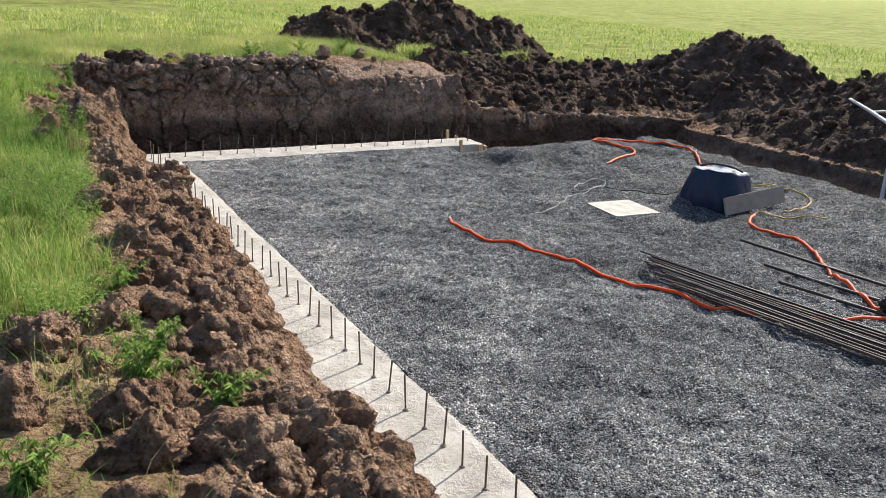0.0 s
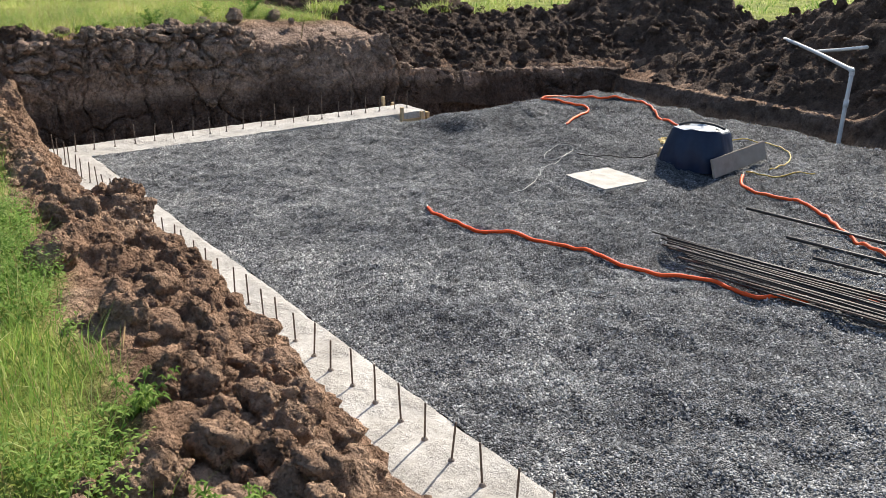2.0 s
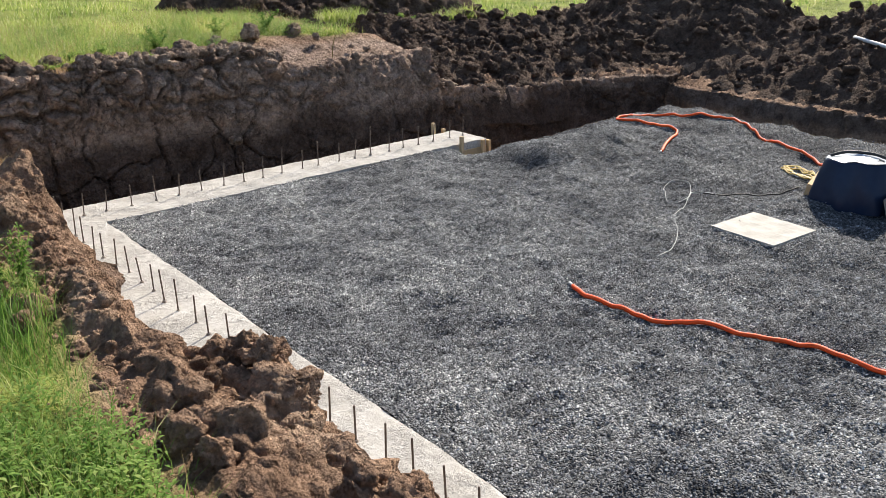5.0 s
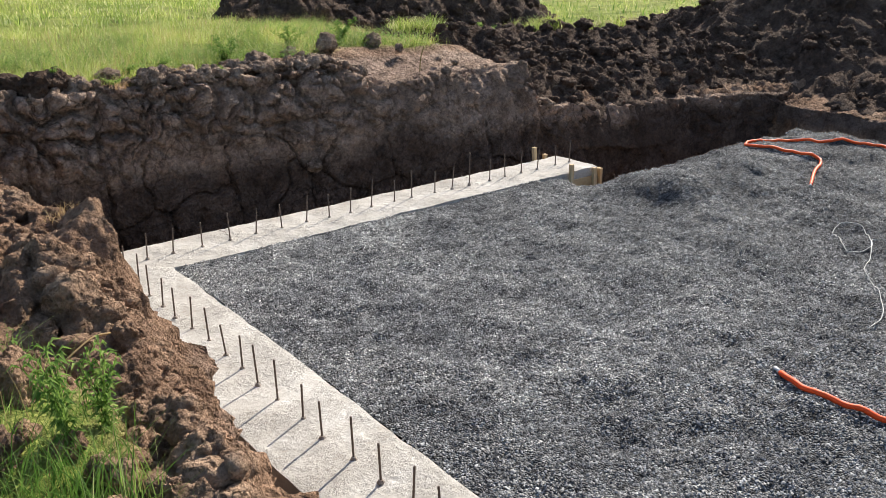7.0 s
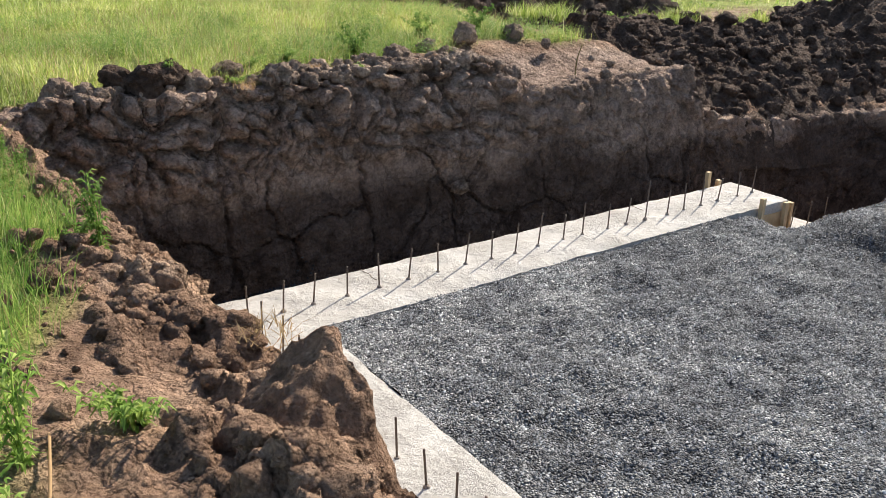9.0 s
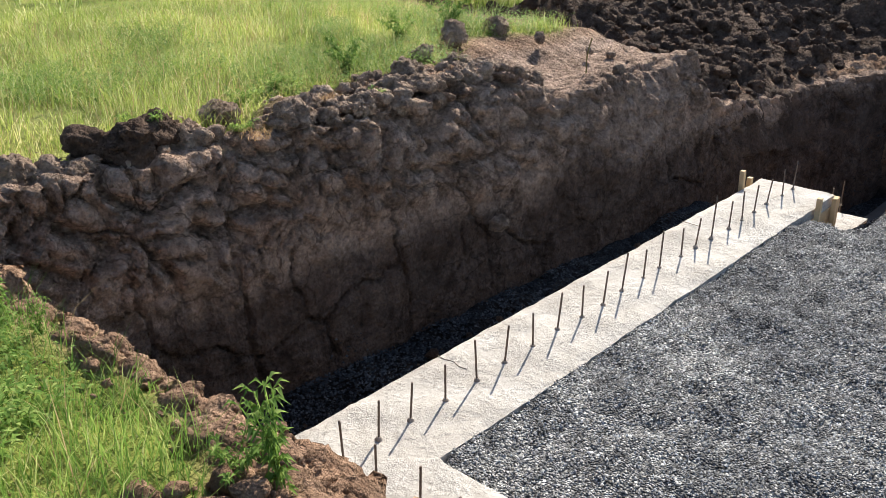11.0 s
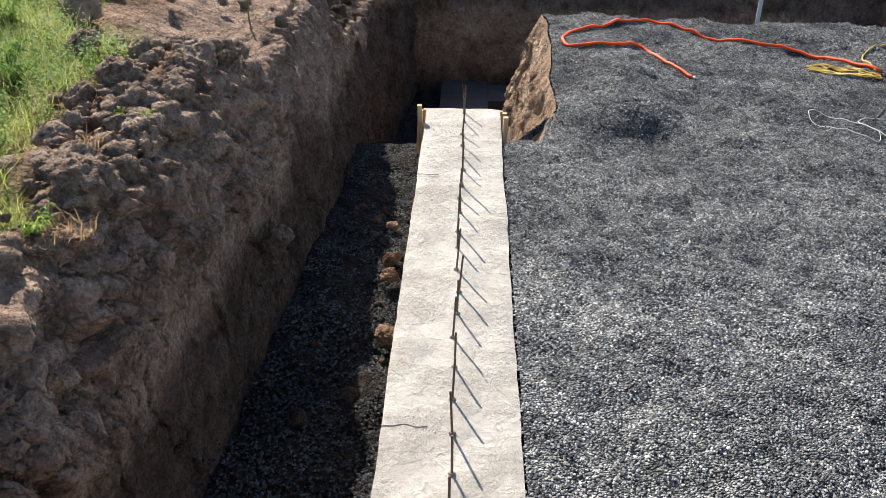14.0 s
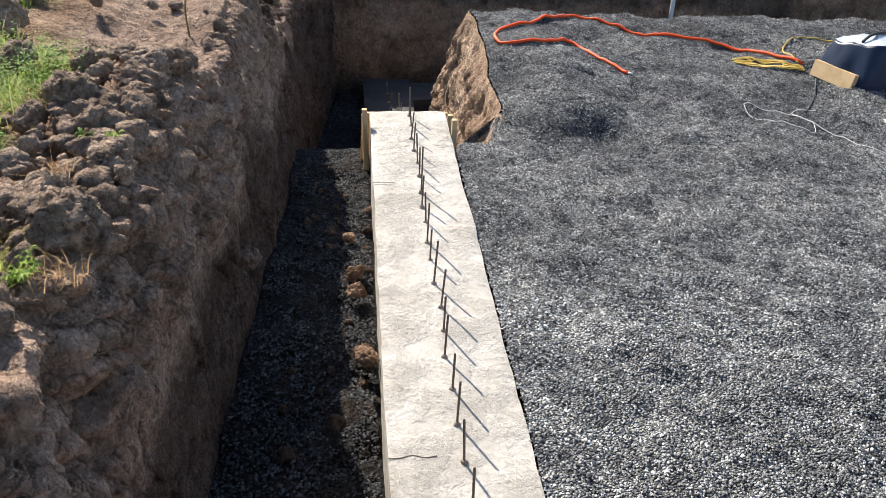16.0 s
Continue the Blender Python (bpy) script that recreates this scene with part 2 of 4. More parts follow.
def blade_material(name, stops, rough=0.55):
    m, n, l, b = material(name, rough)
    b.inputs["Specular IOR Level"].default_value = 0.14
    r = ramp(n, stops)
    l.new(n.new("ShaderNodeNewGeometry").outputs["Random Per Island"], r.inputs[0])
    big = noise_node(n, l, object_co(n), 0.8, 4, 0.6)
    g = ramp(n, [(0.34, (0.55, 0.66, 0.55)), (0.5, (1.0, 1.0, 1.0)), (0.66, (1.35, 1.25, 1.25))])
    l.new(big.outputs[0], g.inputs[0])
    c = mix(n, l, "MULTIPLY", 1.0, r.outputs[0], g.outputs[0])
    l.new(c, b.inputs["Base Color"])
    t = n.new("ShaderNodeBsdfTranslucent")
    l.new(c, t.inputs["Color"])
    s = n.new("ShaderNodeMixShader")
    s.inputs[0].default_value = 0.45
    l.new(b.outputs[0], s.inputs[1])
    l.new(t.outputs[0], s.inputs[2])
    l.new(s.outputs[0], n["Material Output"].inputs["Surface"])
    return m


GROUND = ground_material()
GRAVEL = gravel_material("gravel", (0.055, 0.056, 0.058), (0.15, 0.154, 0.158), (0.30, 0.305, 0.31))
STONES = gravel_material("gravel_stones", (0.07, 0.072, 0.075), (0.205, 0.21, 0.216), (0.36, 0.366, 0.373), True)
# copy of the bed's stones, darkened in colour to hold the trench shade
TRENCH = gravel_material("shaded_gravel", (0.024, 0.025, 0.028), (0.046, 0.048, 0.052), (0.075, 0.078, 0.083), True)
CONCRETE = concrete_material()
# concrete of the lower footings: the deep trench's shade is painted into its colour
SHADED_CONCRETE = plain("shade_dark_concrete", (0.022, 0.023, 0.025), (0.05, 0.05, 0.053), 0.7, 0, 3, 0.006, 0.3)
RUST = plain("rusted_steel", (0.09, 0.068, 0.055), (0.19, 0.14, 0.105), 0.7, 0.2, 60, 0.001)
STEEL = plain("dark_steel", (0.028, 0.025, 0.023), (0.075, 0.062, 0.052), 0.55, 0.3, 40, 0.001)
ORANGE = plain("orange_plastic", (0.92, 0.09, 0.016), (0.96, 0.125, 0.026), 0.55, 0, 9, 0.001, 0.3)
YELLOW = plain("yellow_cable", (0.45, 0.30, 0.04), (0.6, 0.42, 0.08), 0.5, 0, 9, 0.001)
WHITE = plain("white_plastic", (0.62, 0.61, 0.6), (0.75, 0.74, 0.73), 0.4, 0, 7, 0.001)
BLACK = plain("black_rubber", (0.012, 0.012, 0.013), (0.03, 0.03, 0.03), 0.6, 0, 20, 0.001)
TARP = plain("blue_black_tarpaulin", (0.009, 0.017, 0.042), (0.016, 0.03, 0.066), 0.36, 0, 6, 0.0015, 0.25)
# plastic sheet whose pale colour also holds the sky's sheen on the cover
SHEET = plain("sheet_and_sky_sheen", (0.34, 0.38, 0.43), (0.6, 0.64, 0.68), 0.22, 0, 5, 0.004, 0.6)
WOOD = plain("weathered_board", (0.25, 0.21, 0.175), (0.40, 0.345, 0.29), 0.85, 0, 5, 0.003, 0.2)
PINE = plain("raw_pine", (0.50, 0.34, 0.18), (0.68, 0.51, 0.30), 0.75, 0, 8, 0.002, 0.2)
GRASS = blade_material("grass_blades", [(0.0, (0.16, 0.25, 0.045)), (0.35, (0.34, 0.44, 0.09)), (0.7, (0.52, 0.57, 0.18)), (1.0, (0.72, 0.69, 0.40))])
BANKGRASS = blade_material("bank_grass_blades", [(0.0, (0.09, 0.18, 0.03)), (0.5, (0.21, 0.34, 0.07)), (0.85, (0.37, 0.47, 0.13)), (1.0, (0.58, 0.57, 0.28))])
LEAF = blade_material("weed_leaves", [(0.0, (0.11, 0.21, 0.04)), (0.6, (0.23, 0.36, 0.078)), (1.0, (0.38, 0.47, 0.15))], 0.7)
STRAW = blade_material("dry_straw", [(0.0, (0.30, 0.20, 0.10)), (1.0, (0.48, 0.36, 0.2))], 0.8)


# ---- mesh helpers ----
def mesh_np(name, verts, faces, mat, smooth=False):
    me = bpy.data.meshes.new(name)
    verts = np.asarray(verts, np.float32)
    faces = np.asarray(faces, np.int32)
    k = faces.shape[1]
    me.vertices.add(len(verts))
    me.vertices.foreach_set("co", verts.ravel())
    me.loops.add(faces.size)
    me.loops.foreach_set("vertex_index", faces.ravel())
    me.polygons.add(len(faces))
    me.polygons.foreach_set("loop_start", np.arange(0, faces.size, k, dtype=np.int32))
    if smooth:
        me.polygons.foreach_set("use_smooth", np.ones(len(faces), bool))
    me.update(calc_edges=True)
    me.validate()
    me.materials.append(mat)
    return me


def thing_np(name, verts, faces, mat, smooth=False, parent=None):
    ob = new(name, mesh_np(name, verts, faces, mat, smooth))
    ob.parent = parent
    return ob


def part(name, bm, mat, parent=None, label="", smooth=False):
    me = bpy.data.meshes.new(name)
    bm.to_mesh(me)
    bm.free()
    for p in me.polygons:
        p.use_smooth = smooth
    me.materials.append(mat)
    ob = new(name, me)
    ob.parent = parent
    if label:
        ob["label"] = label
    return ob


def grid_faces(nu, nv):
    i = np.arange(nu * nv).reshape(nv, nu)
    return np.stack([i[:-1, :-1], i[:-1, 1:], i[1:, 1:], i[1:, :-1]], -1).reshape(-1, 4)


def box(bm, x0, x1, y0, y1, z0, z1, m=None):
    r = bmesh.ops.create_cube(bm, size=1.0)
    s = Matrix.Translation(((x0 + x1) / 2, (y0 + y1) / 2, (z0 + z1) / 2)) @ Matrix.Diagonal((x1 - x0, y1 - y0, z1 - z0, 1))
    bmesh.ops.transform(bm, matrix=(m @ s) if m else s, verts=r["verts"])


def soft(bm, w):
    bmesh.ops.bevel(bm, geom=bm.edges[:], offset=w, segments=2, affect="EDGES")
    return bm


def smooth_line(points, per=8):
    """A Catmull-Rom line through the points."""
    p = np.array(points, float)
    p = np.vstack([2 * p[0] - p[1], p, 2 * p[-1] - p[-2]])
    out = []
    for i in range(1, len(p) - 2):
        for t in np.linspace(0, 1, per, endpoint=False):
            a, b, c, d = p[i - 1], p[i], p[i + 1], p[i + 2]
            out.append(0.5 * (2 * b + (c - a) * t + (2 * a - 5 * b + 4 * c - d) * t**2 + (3 * b - a - 3 * c + d) * t**3))
    return np.array(out + [p[-2]])


def tube(name, line, radius, mat, parent=None, sides=8, label=""):
    line = np.asarray(line, float)
    tang = np.gradient(line, axis=0)
    tang /= np.linalg.norm(tang, axis=1, keepdims=True) + 1e-9
    up = np.where(np.abs(tang[:, 2:]) > 0.9, [[1.0, 0, 0]], [[0, 0, 1.0]])
    side = np.cross(tang, up)
    side /= np.linalg.norm(side, axis=1, keepdims=True)
    over = np.cross(side, tang)
    a = np.linspace(0, 2 * np.pi, sides, endpoint=False)
    rad = np.broadcast_to(radius, len(line))[:, None, None]
    v = line[:, None] + rad * (np.cos(a)[None, :, None] * side[:, None] + np.sin(a)[None, :, None] * over[:, None])
    n = len(line)
    v = np.vstack([v.reshape(-1, 3), line[:1], line[-1:]])
    f = []
    for i in range(n - 1):
        for k in range(sides):
            f.append((i * sides + k, i * sides + (k + 1) % sides, (i + 1) * sides + (k + 1) % sides, (i + 1) * sides + k))
    for k in range(sides):
        f.append((n * sides, (k + 1) % sides, k, k))
        f.append((n * sides + 1, (n - 1) * sides + k, (n - 1) * sides + (k + 1) % sides, (n - 1) * sides + (k + 1) % sides))
    me = bpy.data.meshes.new(name)
    me.from_pydata([tuple(c) for c in v], [], [tuple(dict.fromkeys(q)) for q in f])
    for p in me.polygons:
        p.use_smooth = True
    me.materials.append(mat)
    ob = new(name, me)
    ob.parent = parent
    if label:
        ob["label"] = label
    return ob


# ---- heights of the place ----
FLOOR = -0.40          # bottom of the trench beside the upper footing
ZLOW = -1.25           # top of the lower footing


def natural(x, y):
    """The meadow before digging: level in the west, falling gently to the east."""
    return 1.10 - 0.95 * step(2.5, 13, x) - 1.2 * step(14, 70, x) + 0.04 * fbm(x * 0.5, y * 0.5, 3, 3) + 0.5 * step(20, 120, y)


def west_edge(y):
    """x of the upper edge of the west bank."""
    line = np.interp(y, [-14, -9.3, -8.9, -8.5, -8.2, -7.5, -6.7, -6.15, -5.6, -5.3, -4.75, -4.55, -4.1, -3.5, -3.0, -2.5, -2.0, -1.65, -1.2, -0.9, -0.45, 0.2, 0.8, 1.6],
                     [-1.14, -1.12, -1.1, -1.16, -1.21, -1.14, -1.07, -1.0, -0.96, -1.0, -0.90, -1.05, -1.2, -1.22, -1.16, -1.12, -1.07, -1.07, -1.1, -1.11, -1.1, -1.14, -1.18, -1.14])
    return line + 0.04 * vnoise(y * 3.3, 0 * y, 22) + 0.08 * np.exp(-((y + 2.15) / 0.16) ** 2)


def north_edge(x):
    return 1.62 + 0.05 * vnoise(x * 1.3, 0 * x, 23) + 0.03 * vnoise(x * 4, 0 * x, 24) - 0.10 * step(2.3, 3.1, x) - 0.09 * step(4.85, 5.1, x) - 0.34 * step(7.0, 9.5, x)


def north_foot(x):
    """y of the foot of the north face."""
    return np.interp(x, [-1.4, 0, 1.3, 2.6, 3.8, 7.0, 9.5], [1.46, 1.42, 1.37, 1.29, 1.21, 1.18, 0.94])


def east_edge(y):
    return 9.5 + 0.06 * vnoise(y * 1.2, 0 * y, 25) - 0.5 * step(-3.6, -5.5, y)


def north_top(x):
    """Height of the north bank's edge: turf, then a bare shelf, then the cut-down part."""
    return 1.06 - 0.24 * step(2.3, 3.0, x) - 0.50 * step(4.86, 5.06, x) + np.interp(x, [5.4, 6.5, 8.3, 9.5], [0, -0.15, -0.20, -0.30])


def pit_height(x, y, back=0.0):
    floor = FLOOR - 1.1 * step(4.6, 6.2, x) + 0.03 * fbm(x * 3, y * 3, 31, 3)
    top = natural(x, y)
    nt = north_top(x)
    brow = top - (0.20 + 0.055 * (1 - step(-4.6, -4.1, y))) * np.exp(-np.clip((west_edge(y) - x) / 0.5, 0, 9))
    brow = brow + 0.14 * np.exp(-((x + 1.32) / 0.2) ** 2 - ((y + 2.6) / 0.3) ** 2)
    brow = brow + 0.10 * np.exp(-((x + 1.0) / 0.15) ** 2 - ((y + 4.95) / 0.25) ** 2)
    behind = y - north_edge(x) - back
    north = nt + (top - nt) * step(0.3, 1.0, behind) * (1 - step(4.7, 5.1, x)) + 0.1 * np.clip(behind, 0, 3) * step(4.8, 5.2, x)
    north = north + (top - north) * step(2.5, 4.5, behind)
    et = -0.15 + 0.95 * step(-3.4, -5.0, y)
    beyond = x - east_edge(y)
    east = et + 0.1 * np.clip(beyond, 0, 2.2)
    east = east + (top - east) * step(2.0, 4.0, beyond)
    wide_n = 0.2
    h = floor
    for d, w, t in ((behind, wide_n, north), (west_edge(y) - 0.06 - x, 0.42, brow), (beyond, 0.3, east), (-14.5 - y, 0.6, top)):
        u = np.clip((d + w) / w, 0, 1)
        h = np.maximum(h, floor + (t - floor) * np.interp(u, [0, 0.17, 0.47, 0.95, 1], [0, 0.53, 0.72, 0.98, 1]))
    return h


def band(v, a, b, s):
    return step(a - s, a, v) * (1 - step(b, b + s, v))


def turf_mask(x, y):
    """1 where grass grows, 0 on bare earth."""
    w = vnoise(x * 1.2, y * 1.2, 41) * 0.28 + vnoise(x * 4, y * 4, 42) * 0.12
    lim = np.interp(y, [-12, -7.3, -6.5, -4.5, -3.6, -3.2, -2.8, -2.0, -1.6, -1.3, -0.8, -0.3, 0.5], [-2.0, -1.78, -1.61, -1.5, -1.54, -1.68, -1.96, -1.92, -1.74, -1.58, -1.46, -1.28, -1.32])
    west = 1 - step(lim - 0.12, lim + 0.1, x + 0.6 * w)
    north = step(1.95, 2.2, y + w * 0.8 - 0.55 * step(2.2, 2.9, x) + 0.42 * step(1.4, -0.2, x)) * (1 - step(4.2, 4.8, x + w))
    far = np.maximum(step(8.5, 10, y + w), step(15.5, 17, x + w))
    strip = band(x, 5.6, 9, 0.3) * band(y, 4.0, 4.7, 0.2)
    south_bare = band(y, -9.9, -7.95, 0.3) * step(-3.4, -2.6, x + w)
    return np.maximum.reduce([west * (1 - 0.85 * south_bare) * (y < 1.2 + 9 * (x < -1.8)), north, far, strip * 0.7])


# ---- ground: one sheet to the horizon ----
def stretch(*runs):
    out = []
    for a, b, d in runs:
        out += list(np.linspace(a, b, max(2, int(round((b - a) / d))), endpoint=False))
    return np.array(out + [runs[-1][1]])


GX = stretch((-900, -100, 100), (-100, -20, 8), (-20, -6, 0.8), (-6, -2.6, 0.12), (-2.6, -1.55, 0.04), (-1.55, -0.6, 0.0165), (-0.6, 5.2, 0.1), (5.2, 9.0, 0.14),
             (9.0, 10.0, 0.035), (10, 16, 0.12), (16, 40, 0.8), (40, 120, 8), (120, 900, 60))
GY = stretch((-900, -100, 100), (-100, -20, 8), (-20, -12, 0.5), (-12, -9.6, 0.05), (-9.6, 0.8, 0.024), (0.8, 1.15, 0.04), (1.15, 1.5, 0.05), (1.5, 2.0, 0.015), (2.0, 2.4, 0.03), (2.4, 8, 0.1), (8, 30, 0.6), (30, 120, 6), (120, 900, 60))
gx, gy = np.meshgrid(GX, GY)
gz = pit_height(gx, gy, 0.13)
turf = turf_mask(gx, gy)
in_pit = (gx > west_edge(gy) - 0.02) & (gy < north_edge(gx) + 0.15) & (gx < east_edge(gy) + 0.02) & (gy > -14.6)
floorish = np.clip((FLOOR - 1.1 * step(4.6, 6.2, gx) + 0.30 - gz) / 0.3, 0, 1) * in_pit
near = (np.abs(gx) < 20) & (np.abs(gy) < 20)
# clods and crumbs on the bare earth, rougher near the edges of the banks
edge = np.exp(-((gx - west_edge(gy)) / 0.5) ** 2) * (gy < 1.5) + np.exp(-((gy - north_edge(gx) - 0.12) / 0.38) ** 2) * (1 - 0.92 * band(gx, 2.8, 4.8, 0.2))
bare = (1 - turf) * near
bare = bare * (1 - 0.6 * band(gy, -1.95, -0.5, 0.2) * (1 - step(-1.42, -1.2, gx)))
gz = gz + bare * (1 - floorish) * np.clip(edge + 0.25, 0, 1) * (0.22 * crumble(gx * 2.6, gy * 2.6, 61) + 0.07 * crumble(gx * 7, gy * 7, 63) + 0.05 * (lumps(gx * 9, gy * 9, 67) - 0.5) + 0.035 * (crumble(gx * 16, gy * 16, 68) - 0.5) + 0.03 * fbm(gx * 14, gy * 14, 64, 2) - 0.10) - 0.04 * bare * edge
gz = gz + near * turf * 0.03 * fbm(gx * 3, gy * 3, 65, 3)
gz = gz + floorish * (0.02 * fbm(gx * 9, gy * 9, 66, 3))
wall = in_pit * (1 - floorish) * (gz > FLOOR + 0.05)
wwall = wall * (gx < -0.5)
ewall = wall * (gx > 8.9)
gxd = gx + wwall * (0.20 * (crumble(gy * 2.2, gz * 2.6, 74) - 0.5) + 0.10 * (crumble(gy * 6, gz * 6, 75) - 0.5) + 0.05 * fbm(gy * 10, gz * 10, 76, 3))
gxd = np.where(wwall > 0, np.minimum(gxd, -0.63), gxd)
gxd = gxd - ewall * (0.08 * fbm(gy * 5, gz * 5, 77, 4))
ground = thing_np("ground", np.stack([gxd, gy, gz], -1).reshape(-1, 3), grid_faces(len(GX), len(GY)), GROUND, True)
# east wall is darkened almost all over, standing in for its deep shade
for key, val in (("turf", turf), ("clay", np.clip(ewall + 0.6 * wwall * (gz < 0.5) + band(gx, 2.75, 4.85, 0.15) * band(gy, 1.4, 2.3, 0.15), 0, 1)), ("floor", floorish), ("damp_and_shade", np.where(gx > 8, 0.72 + 0.28 * step(-0.5, -0.95, gz + 0.14 * fbm(gx * 1.6, gy * 1.6, 79, 3)), step(0.28, -0.05, gz + 0.14 * fbm(gx * 1.6, gy * 1.6, 79, 3))))):
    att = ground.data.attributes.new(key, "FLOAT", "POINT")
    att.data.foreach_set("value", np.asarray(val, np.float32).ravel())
tagged(ground, "brown dug earth with steep trench banks and green meadow around", "ground", kind="structure")


def gaps(x, y, seed=0):
    """Distance to the nearest border between irregular cells: 0 on the border."""
    ix, iy = np.floor(x), np.floor(y)
    d1, d2 = np.full(np.shape(x), 9.0), np.full(np.shape(x), 9.0)
    for dx in (-1, 0, 1):
        for dy in (-1, 0, 1):
            px = ix + dx + 0.1 + 0.8 * _hash(ix + dx, iy + dy, seed)
            py = iy + dy + 0.1 + 0.8 * _hash(ix + dx, iy + dy, seed + 51)
            d = np.sqrt((px - x) ** 2 + (py - y) ** 2)
            d2 = np.minimum(d2, np.maximum(d, d1))
            d1 = np.minimum(d1, d)
    return d2 - d1


def build_north_face():
    """The steep north face of the trench: crumbling clods above, smoother cracked clay below."""
    xs = stretch((-1.3, 5.3, 0.0155), (5.3, 9.75, 0.03))
    vs = np.r_[np.linspace(0, 1, 100), 1.03, 1.06, 1.09, 1.12, 1.15]
    x, v = np.meshgrid(xs, vs)
    top = north_top(x) + 0.03 * vnoise(x * 3.1, 0 * x, 201) + 0.02 * vnoise(x * 9, 0 * x, 202)
    low = FLOOR - 0.06 - 1.1 * step(4.6, 6.2, x)
    u = np.minimum(v, 1)
    z = low + (top - low) * u
    depth = top - z
    foot, lip = north_foot(x), north_edge(x)
    shelf = step(2.5, 3.0, x)
    lean = np.interp(u, [0, 0.55, 0.85, 1], [0, 0.28, 0.7, 1.0])
    y = foot + (lip - foot) * lean
    upper = step(0.85, 0.25, depth + 0.16 * fbm(x * 1.4, z * 2.0, 203, 3)) * (1 - 0.62 * shelf)
    wx, wz = x + 0.10 * fbm(x * 3, z * 3, 204, 3), z + 0.10 * fbm(x * 3 + 9, z * 3, 205, 3)
    big, mid = gaps(wx * 2.6, wz * 3.0, 206), gaps(wx * 6.5, wz * 7.5, 207)
    out = upper * (0.13 * np.clip(big * 3.0, 0, 1) ** 0.6 + 0.085 * np.clip(mid * 3.2, 0, 1) ** 0.6 + 0.05 * (crumble(x * 9, z * 9, 208) - 0.45) - 0.12)
    out = out + 0.05 * (crumble(x * 1.3, z * 1.1, 209) - 0.5) + 0.022 * fbm(x * 5, z * 5, 210, 4) + 0.016 * (crumble(x * 15, z * 15, 215) - 0.45)
    out = out + (1 - upper) * (0.016 * vnoise(x * 11, z * 1.3, 211) + 0.010 * vnoise(x * 24, z * 2.2, 212)) * (0.5 + shelf)
    split = gaps(wx * 1.7, wz * 1.25 + 4, 213)
    out = out - 0.07 * np.clip(1 - split / 0.04, 0, 1) * (vnoise(x * 1.1, z * 1.1, 214) > -0.25) * (u < 0.97)
    y = y - out * np.clip(u * 9, 0, 1)
    over = np.clip(v - 1, 0, 1) / 0.15
    y = y + over * 0.26
    z = z + 0.02 * upper * fbm(x * 7, z * 7, 216, 2) + over * 0.02 - 0.10 * over**3 + (over > 0) * 0.03 * fbm(x * 8, over * 2, 217, 3)
    y = np.minimum(y, lip + 0.125 + 0.2 * over)
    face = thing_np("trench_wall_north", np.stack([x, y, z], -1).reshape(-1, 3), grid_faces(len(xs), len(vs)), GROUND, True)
    # moist band at the foot, raised and deepened with painted shade
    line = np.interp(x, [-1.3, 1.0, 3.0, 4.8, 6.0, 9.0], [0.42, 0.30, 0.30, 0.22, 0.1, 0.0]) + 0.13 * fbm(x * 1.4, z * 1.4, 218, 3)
    low_shade = step(0.12, -0.16, z - line)
    for key, val in (("clay", 0 * x + 1), ("damp_and_shade", low_shade)):
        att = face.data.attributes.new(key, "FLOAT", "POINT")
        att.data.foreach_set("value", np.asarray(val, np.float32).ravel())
    tagged(face, "steep shaded trench bank of cracked brown clay topped by clods", "earth bank", kind="structure")


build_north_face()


def ground_z(x, y):
    return pit_height(np.asarray(x, float), np.asarray(y, float))


# ---- gravel bed on the fill inside the footing ----
def bed_north(x):
    return np.where(x < 4.5, -0.012, -0.46 - 0.09 * step(4.6, 7.0, x) + 0.04 * vnoise(x * 3, 0 * x, 81))


def bed_height(x, y):
    z = -0.015 + (0.018 * fbm(x * 0.8, y * 0.8, 82, 3) + 0.030 * vnoise(x * 2.2, y * 2.6, 83) + 0.024 * vnoise(x * 6, y * 7, 89) + 0.013 * vnoise(x * 10.5, y * 11, 80)) * np.clip(np.minimum(x, -y) / 0.35, 0.35, 1)
    z = z + 0.06 * np.exp(-((x - 7.05) / 0.55) ** 2 - ((y + 1.0) / 0.6) ** 2) + 0.13 * step(4.02, 4.5, x + 0.12 * vnoise(y * 2.5, 0 * y, 88)) * (1 - step(5.5, 6.8, x)) * np.exp(-((y + 1.05) / 0.5) ** 2)
    z = z - 0.06 * np.exp(-((x - 3.95) / 0.28) ** 2 - ((y + 1.15) / 0.4) ** 2) - 0.06 * np.exp(-((x - 4.75) / 0.4) ** 2 - ((y + 1.65) / 0.4) ** 2)
    z = z + 0.06 * step(5.5, 7.2, x) * step(-8, -3, y)
    z = z - 0.36 * step(3.85, 4.35, x) * step(-0.46, -0.22, y) * (x < 4.6)
    z = z - 1.35 * step(7.35, 8.3, x + 0.06 * vnoise(y * 2, 0 * y, 84))
    flat = (1 - step(0.30, 0.45, np.abs(x - 4.05))) * (1 - step(0.31, 0.46, np.abs(y + 3.92)))
    z = z * (1 - flat)
    return z - 0.05 * step(-0.10, 0.0, y) * (x < 4.4) * (vnoise(x * 1.5, 0 * x, 85) > 0.2)


